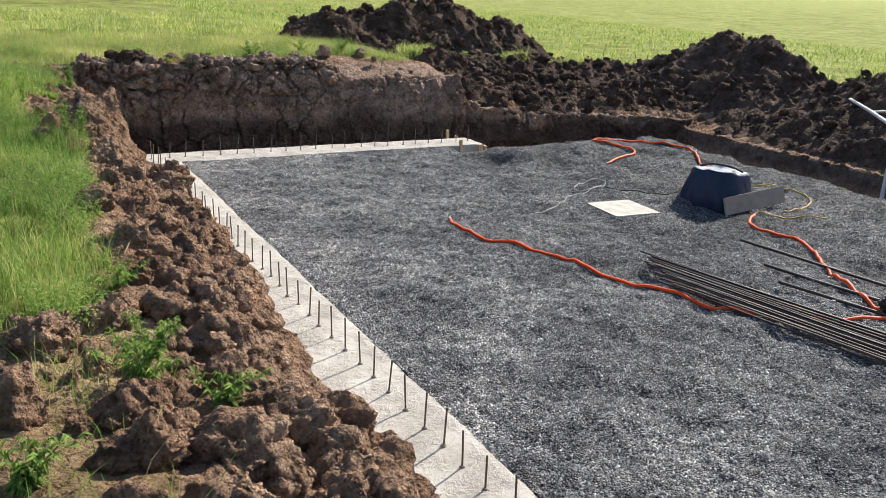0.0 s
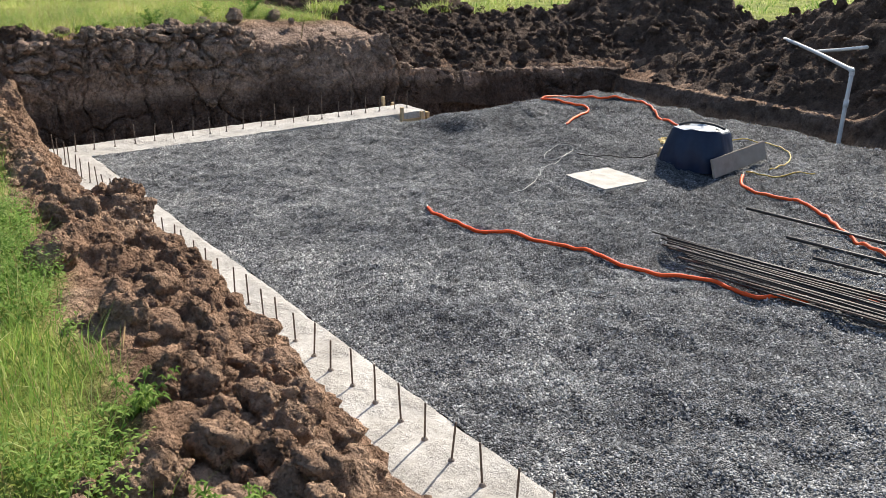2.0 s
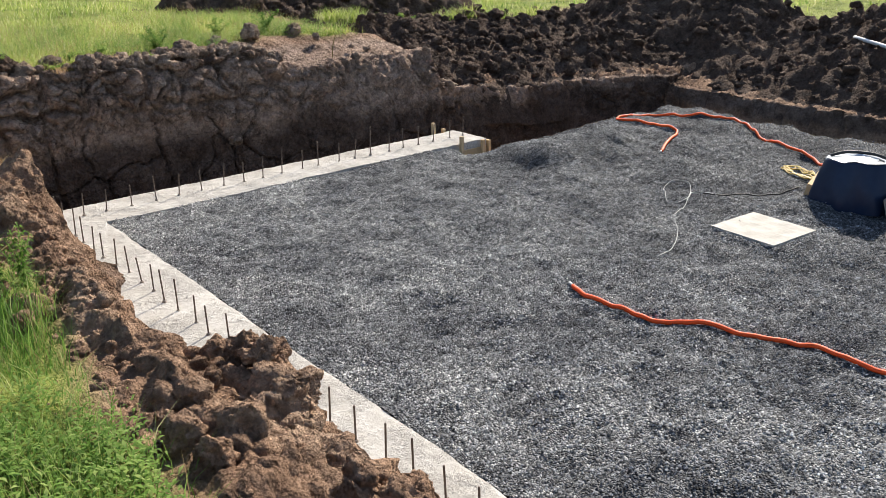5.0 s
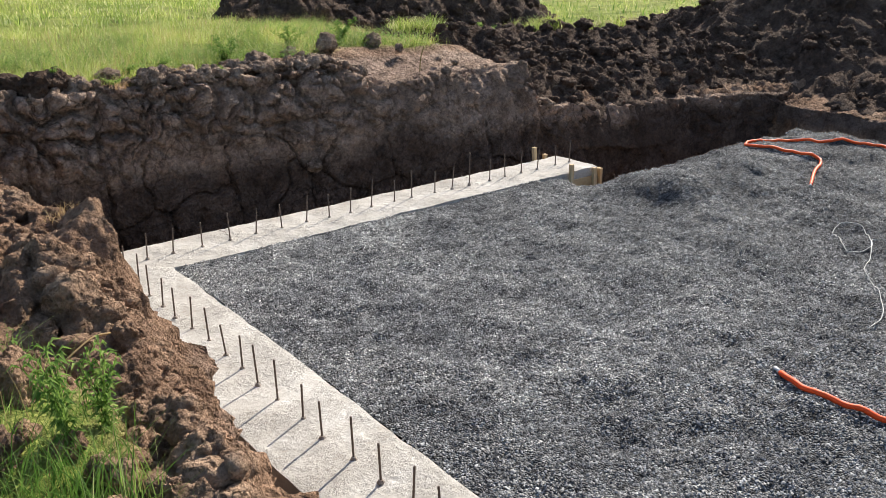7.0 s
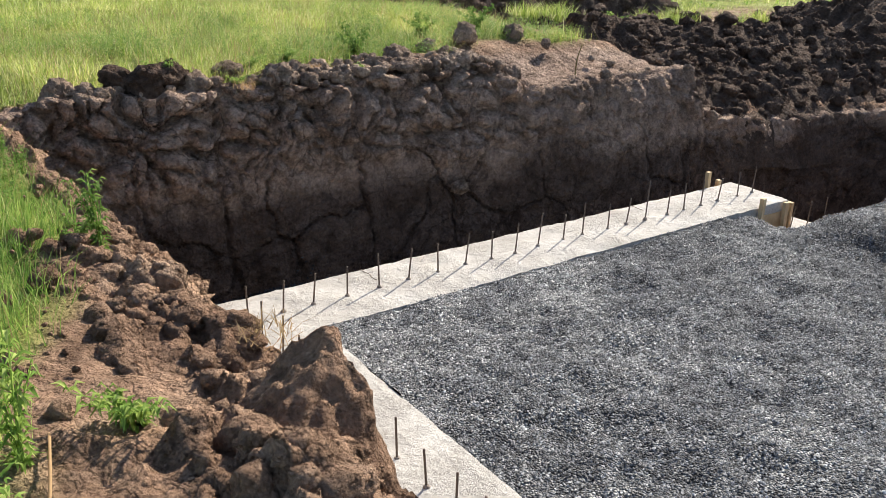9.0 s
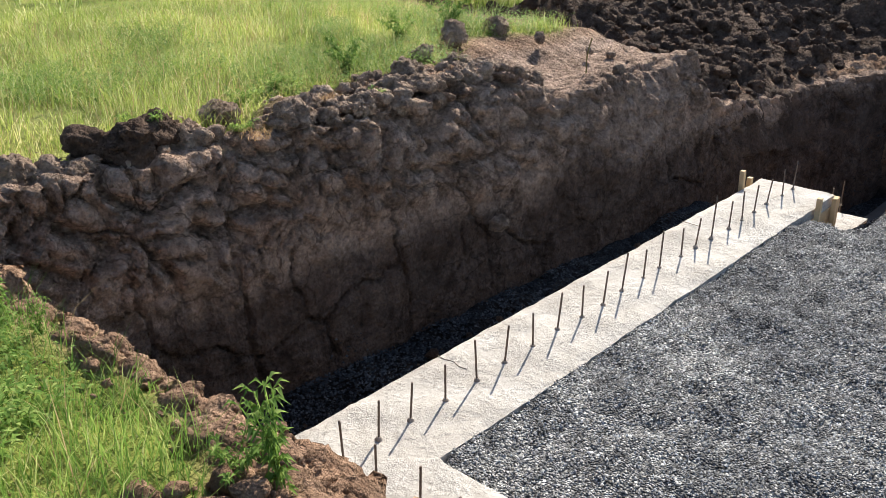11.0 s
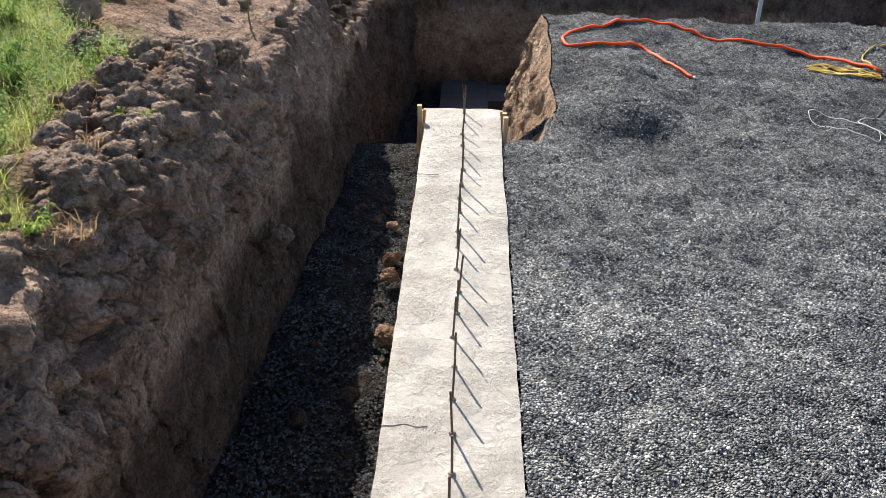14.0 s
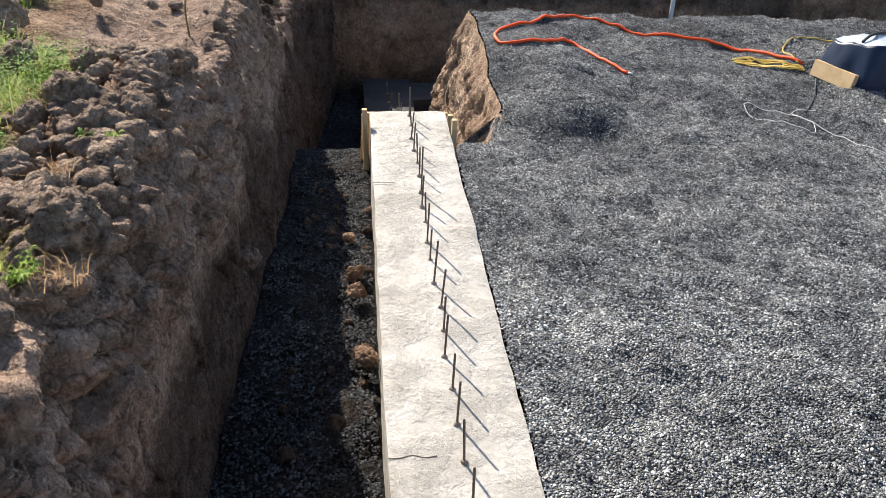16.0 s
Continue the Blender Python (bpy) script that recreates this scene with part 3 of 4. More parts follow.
def build_bed():
    xs, ys = stretch((0.006, 8.2, 0.045)), stretch((-14.4, -6, 0.08), (-6, 0.0, 0.045))
    x, v = np.meshgrid(xs, ys)
    top = bed_north(x)
    y = np.where(v > -2, top + (v * (2 + top) / 2), v)
    z = bed_height(x, y) + 0.006 * rng.standard_normal(x.shape)
    ob = thing_np("gravel_bed", np.stack([x, y, z], -1).reshape(-1, 3), grid_faces(len(xs), len(ys)), GRAVEL, True)
    tagged(ob, "level bed of dark blue-grey crushed stone inside the footing", "gravel", kind="structure")
    # the cut face of earth under the bed, beside the stepped footing
    xs, vs = stretch((3.98, 8.15, 0.03)), stretch((0, 1, 0.03))
    x, v = np.meshgrid(xs, vs)
    lip = np.where(x < 4.5, -0.46 + 0.02 * vnoise(x * 5, 0 * x, 81), bed_north(x))
    z = bed_height(x, lip) - 0.004 - v * np.maximum(0.1, 1.5 + bed_height(x, lip))
    y = lip + 0.015 + 0.30 * (1 - (1 - v) ** 2) + (0.04 * fbm(x * 5, z * 5, 86, 4) + 0.03 * fbm(x * 15, z * 13, 90, 3)) * np.minimum(1, v * 6) + (0.03 * lumps(x * 7, z * 7, 87) + 0.022 * vnoise(x * 17, z * 1.6, 99)) * np.minimum(1, v * 6)
    f = thing_np("fill_face", np.stack([x, y, z], -1).reshape(-1, 3), grid_faces(len(xs), len(vs))[:, ::-1], FILL, False)
    tagged(f, "sunlit cut face of reddish brown fill earth", "earth bank", kind="structure")


build_bed()


def octa(n, centre, size):
    """Many small angular stones, their hidden undersides left open, in one mesh: (verts, tris)."""
    base = np.array([[1, 0.1, -0.3], [0.1, 0.85, -0.3], [-1, 0.0, -0.3], [0, -0.85, -0.3], [0, 0, 0.66]], float)
    tri = np.array([[0, 1, 4], [1, 2, 4], [2, 3, 4], [3, 0, 4]])
    v = base[None] * (1 + rng.uniform(-0.3, 0.3, (n, 5, 3))) + rng.uniform(-0.28, 0.28, (n, 5, 3))
    a = rng.uniform(0, 6.283, n)
    c, s = np.cos(a)[:, None], np.sin(a)[:, None]
    v = np.stack([v[..., 0] * c - v[..., 1] * s, v[..., 0] * s + v[..., 1] * c, v[..., 2]], -1) * size[:, None, None] + centre[:, None]
    return v.reshape(-1, 3), (tri[None] + 5 * np.arange(n)[:, None, None]).reshape(-1, 3)


def build_stones():
    n = 262000
    x = np.r_[rng.beta(1.0, 2.1, n * 3 // 4) * 8.1, rng.uniform(0.01, 8.1, n - n * 3 // 4)]
    y = rng.uniform(-10.5, 0, n)
    keep = (y < bed_north(x) + 0.01) & ~((np.abs(x - 4.05) < 0.285) & (np.abs(y + 3.92) < 0.295))
    x, y = x[keep], y[keep]
    s = (0.005 + 0.0055 * rng.random(len(x)) ** 1.4) * (1 - 0.12 * step(-4.5, -2.5, y)) * (1 + 0.25 * step(3, 6, x))
    z = bed_height(x, y) + rng.uniform(-0.005, 0.012, len(x))
    v, f = octa(len(x), np.stack([x, y, z], -1), s)
    tagged(thing_np("gravel_stones", v, f, STONES), "loose dark grey angular gravel stones on the bed", "gravel", kind="stuff")
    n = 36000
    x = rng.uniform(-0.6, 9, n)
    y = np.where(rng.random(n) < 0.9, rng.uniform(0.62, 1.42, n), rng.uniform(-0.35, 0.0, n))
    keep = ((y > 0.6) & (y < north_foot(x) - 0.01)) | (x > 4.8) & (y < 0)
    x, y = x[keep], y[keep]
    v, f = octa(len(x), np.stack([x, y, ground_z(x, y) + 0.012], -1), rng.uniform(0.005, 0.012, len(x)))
    tagged(thing_np("trench_gravel", v, f, TRENCH), "gravel strewn over the trench floor, darkened in colour for the shade there", "gravel", kind="stuff")


build_stones()


# ---- concrete footings ----
def footing(name, x0, x1, y0, y1, ztop, depth, label, mat=None):
    """A poured strip with a rough top and slightly wavering edges."""
    xs, ys = stretch((x0, x1, 0.035)), stretch((y0, y1, 0.035))
    x, y = np.meshgrid(xs, ys)
    z = ztop + 0.007 * fbm(x * 3.1, y * 3.1, 91, 3)
    rim = np.zeros(x.shape)
    rim[0, :] = rim[-1, :] = rim[:, 0] = rim[:, -1] = 1
    rim = rim * ~((np.abs(x) < 0.001) & (y > -0.001) & (y < 0.601))
    z = z - 0.008 * rim * (0.4 + np.abs(vnoise(x * 9, y * 9, 94)))
    xo = x + (0.004 * vnoise(y * 9, x * 9, 95) + 0.004 * vnoise(y * 2, x * 2, 97)) * rim
    yo = y + (0.004 * vnoise(x * 9, y * 9, 96) + 0.004 * vnoise(x * 2, y * 2, 98)) * rim
    v = np.stack([xo, yo, z], -1).reshape(-1, 3)
    f = [tuple(q) for q in grid_faces(len(xs), len(ys))]
    i = np.arange(x.size).reshape(x.shape)
    loop = list(i[0, :-1]) + list(i[:-1, -1]) + list(i[-1, :0:-1]) + list(i[:0:-1, 0])
    n, q = len(v), len(loop)
    v = [tuple(c) for c in v] + [tuple(v[k]) for k in loop] + [(v[k][0], v[k][1], ztop - depth) for k in loop]
    for k in range(q):
        j = (k + 1) % q
        f.append((n + j, n + k, n + q + k, n + q + j))
    me = bpy.data.meshes.new(name)
    me.from_pydata(v, [], [tuple(int(c) for c in q) for q in f])
    me.materials.append(mat or CONCRETE)
    for p in me.polygons[: (len(xs) - 1) * (len(ys) - 1)]:
        p.use_smooth = True
    ob = new(name, me)
    return tagged(ob, label, "concrete footing", "poured footings", "structure")


footing("footing_west", -0.6, 0.0, -14.2, 0.6, 0.0, 0.44, "pale poured concrete strip footing with a rough top and upright rebar")
footing("footing_north", 0.0, 4.53, 0.0, 0.6, 0.0, 0.44, "pale poured concrete strip footing stepping down at its end")
footing("footing_north_step", 4.60, 5.5, 0.0, 0.6, -0.5, 0.5, "short lower step of the pale concrete footing")
footing("footing_north_lower", 5.51, 9.0, 0.0, 0.6, ZLOW, 0.5, "lowest step of the concrete footing, deep trench shade put into its colour", SHADED_CONCRETE)
footing("footing_east", 8.22, 8.85, -13, -0.003, ZLOW, 0.5, "concrete strip footing along the east trench, darkened in colour for shade", SHADED_CONCRETE)


# ---- upright bars cast into the footings ----
def rebar_dowel():
    line = [(0, 0, -0.08 + 0.30 * k / 24) for k in range(25)]
    rad = [0.0052 + 0.0008 * (k % 2) for k in range(25)]
    shaft = tube("rebar_dowel", line, rad, RUST, None, 7)
    bm = bmesh.new()
    bmesh.ops.create_cone(bm, cap_ends=True, segments=9, radius1=0.019, radius2=0.010, depth=0.016)
    for v in bm.verts:
        v.co.x *= 1 + R.uniform(-0.25, 0.25)
        v.co.z += 0.006
    part("mortar_collar", bm, WOOD, shaft, "dark mortar crumb round the foot")
    return tagged(shaft, "short rusty ribbed steel bar standing upright in the concrete", "rebar", "bars in the footing")


dowel = rebar_dowel()
TALL = {8: 1.18, 10: 1.2, 13: 1.45}
places = [(0.127 + 0.226 * k + R.uniform(-0.02, 0.02), 0.295 + R.uniform(-0.012, 0.012), 0.0, TALL.get(k, R.uniform(0.9, 1.08))) for k in range(-1, 20)]
places += [(-0.344 + 0.016 * (0.265 + 0.2265 * k) + R.uniform(-0.015, 0.015), 0.265 - 0.2265 * k + R.uniform(-0.015, 0.015), 0.0, R.uniform(0.88, 1.1)) for k in range(0, 60)]
places += [(4.85 + 0.28 * k, 0.3, -0.5, R.uniform(0.9, 1.1)) for k in range(0, 4)] + [(6.0 + 0.3 * k, 0.3, ZLOW, R.uniform(1.0, 1.6)) for k in range(0, 9)]
places += [(8.53, -0.3 - 0.4 * k, ZLOW, R.uniform(1.3, 1.6)) for k in range(0, 14)]
for k, (x, y, z, s) in enumerate(places):
    m = pose(x, y, z, R.gauss(0, 2.2), R.gauss(0, 2.2), R.uniform(0, 360)) @ Matrix.Diagonal((1, 1, s, 1))
    if k == 0:
        dowel.matrix_basis = m
    else:
        copy_thing(dowel, m @ Matrix.Diagonal((1, 1, 1 / dowel.scale.z, 1)))


PALE = plain("pale_mortar", (0.42, 0.39, 0.34), (0.62, 0.59, 0.53), 0.9, 0, 7, 0.002, 0.2)
CORD = plain("pale_cord", (0.55, 0.55, 0.53), (0.7, 0.7, 0.67), 0.7, 0, 30, 0.001, 0.2)


# ---- clods of earth ----
def clod_shape(seed, level, rough=0.10):
    """A broken lump of earth: a few cleft faces with a crumbly skin."""
    rr = random.Random(seed)
    planes = []
    for k in range(15):
        d = Vector((rr.gauss(0, 1), rr.gauss(0, 1), rr.gauss(0, 1))).normalized()
        planes.append((d, rr.uniform(0.6, 0.98)))
    bm = bmesh.new()
    bmesh.ops.create_icosphere(bm, subdivisions=level, radius=1.0)
    off = Vector((seed * 7.1, seed * 3.3, -seed * 5.7))
    for v in bm.verts:
        d = v.co.normalized()
        r = 1.12
        for n, h in planes:
            c = d.dot(n)
            if c > 0.05:
                r = min(r, h / c)
        r += rough * noise.fractal(d * 2.6 + off, 0.75, 2.1, 7) + 0.35 * rough * noise.noise(d * 11 + off)
        v.co = Vector((d.x * r, d.y * r * 0.9, d.z * r * 0.8))
    v = np.array([c.co[:] for c in bm.verts])
    f = np.array([[c.index for c in q.verts] for q in bm.faces])
    bm.free()
    return v, f


SMALL = [clod_shape(k, 2, 0.2) for k in range(1, 13)]
TINY = [clod_shape(k, 1, 0.2) for k in range(21, 29)]
MEDIUM = [clod_shape(k, 3, 0.2) for k in range(31, 41)]
LARGE = [clod_shape(k, 5, 0.21) for k in range(11, 19)]
BROKEN = [clod_shape(k, 4, 0.22) for k in range(51, 59)]


def scatter_clods(name, places, sizes, shapes, mat, label, parent=None):
    """Many clods in one mesh."""
    vs, fs, base = [], [], 0
    for k, (p, s) in enumerate(zip(places, sizes)):
        v, f = (TINY if s < 0.02 else shapes if s < 0.07 else MEDIUM)[k % 8]
        a = R.uniform(0, 6.28)
        c, d = math.cos(a), math.sin(a)
        q = v * s * np.array([R.uniform(0.8, 1.25), R.uniform(0.8, 1.25), R.uniform(0.8, 1.1)])
        vs.append(np.stack([q[:, 0] * c - q[:, 1] * d, q[:, 0] * d + q[:, 1] * c, q[:, 2]], -1) + p)
        fs.append(f + base)
        base += len(v)
    ob = thing_np(name, np.vstack(vs), np.vstack(fs), mat, False, parent)
    return tagged(ob, label, "" if parent else "soil", kind="stuff")


# ---- heaps of dug-out earth behind the trench ----
def heap_noise(x, y, seed):
    return 0.30 * (crumble(x * 1.3, y * 1.3, seed) - 0.45) + 0.12 * (lumps(x * 3.6, y * 3.6, seed + 1) - 0.4) + 0.09 * (crumble(x * 5, y * 5, seed + 2) - 0.4) + 0.05 * fbm(x * 6, y * 6, seed + 3, 3)


def north_heap(x, y):
    ridge = np.interp(y, [1.2, 1.42, 1.9, 2.5, 2.9, 3.5, 4.0, 4.7, 6.5, 8], [-0.9, -0.04, 0.25, 0.48, 0.62, 0.97, 1.0, 0.65, 0.5, 0.0])
    side = step(4.75, 5.3, x + 0.15 * (y - 1.5) * (y < 3.5) + 0.2 * vnoise(y * 2, 0 * y, 101)) * (1 - step(10.0, 11.3, x))
    ridge_top = np.interp(x, [4.8, 5.6, 6.0, 7.0, 8.5, 10.0], [1.06, 0.95, 0.84, 0.82, 0.70, 0.74])
    z = north_top(x) + (ridge_top - north_top(x)) * ridge
    z = np.where(y > 4.4, np.minimum(z, natural(x, y) + 0.05), z)
    z = -1.5 + (z + 1.5) * side
    crest = np.interp(x, [3.1, 3.6, 4.5, 5.2, 6.0, 7.4, 8.3, 8.84, 9.4, 10.0, 10.6], [0.8, 1.22, 1.66, 1.5, 1.82, 1.8, 1.3, 1.52, 1.15, 0.7, 0.2])
    floor = natural(x, y) - 0.3
    peak = floor + np.maximum(crest - floor, 0) * np.exp(-((y - 6.5) / 1.0) ** 2)
    peak = peak - 3.0 * (1 - step(4.2, 5.4, y))
    return np.maximum(z, peak) + heap_noise(x, y, 102) * np.clip((y - 1.3) * 2, 0.15, 1)


def east_heap(x, y):
    crest = np.interp(y, [-14, -8, -4, -2.2, -1.65, -1.15, -0.5, 0.2, 0.7, 1.0, 1.4, 2.17, 2.7, 3.2, 4.05, 4.95, 6.0, 6.5],
                      [1.2, 1.8, 2.0, 1.5, 1.25, 1.0, 0.8, 0.62, 0.62, 0.82, 1.06, 1.36, 1.18, 1.42, 1.08, 0.72, 0.4, -0.4])
    e = east_edge(y)
    foot = -0.20 + 0.95 * step(-3.4, -5.0, y)
    u = np.clip((x - e - 0.05) / (12.4 - e), 0, 1)
    z = foot + (crest - foot) * (0.8 * u + 0.2 * u * u) - 0.6 * (1 - step(-0.05, 0.12, x - e))
    z = z - 2.2 * step(12.7, 15.2, x)
    return z + heap_noise(x, y, 112) * np.clip((x - e) * 2, 0.15, 1)


def build_heap(name, fn, xs, ys, label, count, seed):
    x, y = np.meshgrid(xs, ys)
    z = fn(x, y)
    keep = z > natural(x, y) * 0 + pit_height(x, y) - 0.12
    dx = 0.05 * fbm(x * 5 + z * 4, y * 5, seed, 2)
    v = np.stack([x + dx, y + 0.05 * fbm(x * 5, y * 5 + z * 4, seed + 1, 2), z], -1).reshape(-1, 3)
    f = grid_faces(len(xs), len(ys))
    f = f[keep.ravel()[f].any(1)]
    heap = thing_np(name, v, f, SOIL_DARK, False)
    tagged(heap, label, "spoil heap", "heaps of dug-out earth")
    px, py = rng.uniform(xs[0] + 0.15, xs[-1], count * 2), rng.uniform(ys[0] + 0.12, ys[-1], count * 2)
    pz = fn(px, py)
    ok = (pz > pit_height(px, py)) & (pz > -0.4)
    px, py, pz = px[ok][:count], py[ok][:count], pz[ok][:count]
    s = 0.018 + 0.12 * rng.random(len(px)) ** 5
    scatter_clods("loose_soil", np.stack([px, py, pz + 0.3 * s], -1), s, SMALL, SOIL_DARK, "dark crumbly clods of earth", heap)
    return heap


build_heap("earth_mound", north_heap, stretch((3.0, 11.4, 0.05)), stretch((1.22, 8.2, 0.05)), "dark cloddy heap of dug-out earth on the trench edge", 2300, 121)
build_heap("earth_mound", east_heap, stretch((9.42, 15.5, 0.055)), stretch((-13, 6.4, 0.055)), "tall dark cloddy heap of dug-out earth beyond the trench", 2300, 131)

# loose clods along the edges of the banks
n = 10000
cy = rng.uniform(-10.6, 1.0, n)
cx = west_edge(cy) + 0.06 - np.abs(rng.normal(0, 0.38, n))
ok = rng.random(n) > 0.93 * turf_mask(cx, cy)
cx, cy = cx[ok], cy[ok]
s = 0.005 + 0.018 * rng.random(len(cx)) ** 2 + 0.05 * rng.random(len(cx)) ** 14
lift = (0.22 * crumble(cx * 2.6, cy * 2.6, 61) + 0.07 * crumble(cx * 7, cy * 7, 63) - 0.14) * np.clip(np.exp(-((cx - west_edge(cy)) / 0.5) ** 2) + 0.25, 0, 1)
k = 1100
bx, by = np.zeros(k), rng.uniform(-9.5, 0.6, k)
bx = west_edge(by) - 0.02 - 0.45 * rng.random(k) ** 1.3
ok = rng.random(k) > turf_mask(bx, by)
bx, by = bx[ok], by[ok]
bs = 0.02 + 0.07 * rng.random(len(bx)) ** 2.2
bl = (0.22 * crumble(bx * 2.6, by * 2.6, 61) + 0.07 * crumble(bx * 7, by * 7, 63) - 0.14) * np.clip(np.exp(-((bx - west_edge(by)) / 0.5) ** 2) + 0.25, 0, 1)
cx, cy, lift, s = np.r_[cx, bx], np.r_[cy, by], np.r_[lift, bl], np.r_[s, bs]
scatter_clods("bank_clods", np.stack([cx, cy, ground_z(cx, cy) + lift], -1), s, SMALL, SOIL_DRY, "loose brown clods of earth along the trench edge")
n = 1500
cx = rng.uniform(-0.9, 5.2, n)
cy = north_edge(cx) - 0.02 + np.abs(rng.normal(0, 0.27, n))
ok = (rng.random(n) > 0.9 * turf_mask(cx, cy)) & (rng.random(n) > 0.97 * band(cx, 2.8, 4.8, 0.15) * (cy < 2.2))
cx, cy = cx[ok], cy[ok]
s = 0.009 + 0.075 * rng.random(len(cx)) ** 4
scatter_clods("edge_clods", np.stack([cx, cy, ground_z(cx, cy) + 0.05], -1), s, SMALL, SOIL_GREY, "grey-brown clods of earth along the far bank")
# lumps of clay breaking out of the upper face of the north bank
n = 125
cx = np.where(rng.random(n) < 0.9, rng.uniform(-1.25, 2.7, n), rng.uniform(2.7, 5.0, n))
fall = rng.random(n) ** 1.7
cy = north_edge(cx) + 0.02 - 0.07 * fall
s = 0.02 + 0.12 * rng.random(n) ** 2.2
shared = [mesh_np("earth_clod", v, f, SOIL_GREY) for v, f in MEDIUM]
for k in range(n):
    lumpy = new("earth_clod", shared[k % 8])
    lumpy.matrix_basis = pose(cx[k], cy[k] + 0.45 * s[k], float(north_top(cx[k])) - 0.02 - 0.42 * fall[k] * (1 - 0.7 * (cx[k] > 2.6)) - 0.3 * s[k], R.uniform(0, 360), R.uniform(0, 360), R.uniform(0, 360)) @ Matrix.Scale(float(s[k]), 4)
    tagged(lumpy, "cracked lump of clay in the upper face of the bank", "clod", "lumps in the bank face")
n = 80
cx, cy = rng.uniform(-0.5, 4.6, n), rng.uniform(0.63, 1.1, n)
scatter_clods("trench_clods", np.stack([cx, cy, ground_z(cx, cy) + 0.01], -1), 0.012 + 0.045 * rng.random(n) ** 3, SMALL, SOIL_DARK, "dark fallen clods on the trench floor")


def big_clod(x, y, z, r, k, mat, label, flat=1.0):
    v, f = (LARGE if r > 0.11 and y < 0 else BROKEN)[k % 8]
    ob = thing_np("earth_clod", v * r * np.array([1, 1, flat]), f, mat, False)
    ob.matrix_basis = pose(x, y, z, R.uniform(-15, 15), R.uniform(-15, 15), R.uniform(0, 360))
    return tagged(ob, label, "clod", "large clods on the banks")


def pointed_mound():
    """A pointed lump left standing on the bank, its trench side broken off steeply."""
    xs, ys = stretch((-1.75, -0.62, 0.011)), stretch((-3.0, -1.55, 0.011))
    x, y = np.meshgrid(xs, ys)
    bend = 0.05 * fbm(x * 4, y * 4, 231, 3)
    dx, dy = x + 1.12 + bend, y + 2.17 + 0.05 * fbm(x * 4, y * 4, 234, 3)
    z = 1.245 - np.maximum.reduce([-1.2 * dx, 3.4 * (dx - 0.02), 1.25 * dy, -0.8 * dy, 0.8 * (dy - dx) - 0.03, -0.75 * (dx + dy) - 0.04, 0 * x + 0.02])
    z = z + 0.05 * (crumble(x * 6, y * 6, 232) - 0.5) + 0.03 * (lumps(x * 13, y * 13, 233) - 0.5) + 0.02 * (crumble(x * 22, y * 22, 235) - 0.5)
    keep = z > 0.72
    f = grid_faces(len(xs), len(ys))
    f = f[keep.ravel()[f].all(1)]
    ob = thing_np("pointed_clod", np.stack([x + 0.03 * fbm(y * 7, z * 7, 236, 3), y, z], -1).reshape(-1, 3), f, SOIL_DRY, False)
    tagged(ob, "tall pointed lump of dry brown earth on the bank edge", "clod", "large clods on the banks")


pointed_mound()
DRYL, DARKL = "large dry brown clod of earth on the bank", "large grey-brown clod of earth at the turf edge"
for k, (x, y, r) in enumerate([(1.74, 1.93, 0.135), (1.42, 1.78, 0.085), (0.56, 1.64, 0.13), (0.70, 1.72, 0.12), (0.30, 1.98, 0.10), (-0.05, 1.75, 0.10),
                               (2.3, 2.35, 0.09), (2.9, 2.6, 0.12), (3.6, 2.75, 0.11), (-0.9, 1.78, 0.10), (1.05, 1.62, 0.09), (2.1, 1.72, 0.08)]):
    big_clod(x, y, float(ground_z(x, y)) + 0.55 * r, r * 1.15, k, SOIL_GREY, DARKL)
for k, (x, y, r) in enumerate([(-0.36, 1.72, 0.16), (-0.18, 1.80, 0.17), (-0.5, 1.85, 0.13)]):
    big_clod(x, y, float(ground_z(x, y)) + 0.10, r, k + 2, SOIL_DARK, "dark upturned sod clump in the grass")
for k, (x, y, r) in enumerate([(-1.28, -2.85, 0.13), (-1.22, -3.2, 0.17), (-1.35, -3.55, 0.16),
                               (-1.02, -5.02, 0.17), (-1.12, -5.45, 0.15), (-1.10, -5.8, 0.16), (-1.30, -6.2, 0.18), (-1.40, -6.5, 0.17), (-1.20, -6.75, 0.15),
                               (-1.58, -7.2, 0.16), (-1.83, -7.75, 0.17), (-2.1, -7.9, 0.2), (-1.25, -8.75, 0.17), (-1.42, -8.6, 0.18), (-1.6, -8.95, 0.2),
                               (-1.9, -8.9, 0.15), (-1.03, -9.0, 0.17), (-1.06, -8.5, 0.12), (-2.25, -8.5, 0.13), (-1.34, -9.2, 0.2), (-1.75, -9.35, 0.16)]):
    big_clod(x, y, float(ground_z(x, y)) - 0.25 * r + (0.05 if y < -7 else 0), r * (0.85 if y < -7 else 0.7), k, SOIL_DRY, DRYL, 0.9)
shared = [mesh_np("earth_clod", v, f, SOIL_DRY) for v, f in BROKEN]
for k in range(130):
    y = R.uniform(-9.7, -7.6) if k < 70 else R.uniform(-7.6, -2.6)
    x = float(west_edge(np.array(y))) - (0.03 + (1.2 if k < 70 else 0.65) * R.random() ** 1.2)
    r = 0.035 + 0.085 * R.random() ** 2
    lumpy = new("earth_clod", shared[k % 8])
    lumpy.matrix_basis = pose(x, y, float(ground_z(x, y)) + 0.45 * r, R.uniform(0, 360), R.uniform(0, 360), R.uniform(0, 360)) @ Matrix.Scale(r, 4)
    tagged(lumpy, "dry brown clod of earth on the bank", "clod", "large clods on the banks")
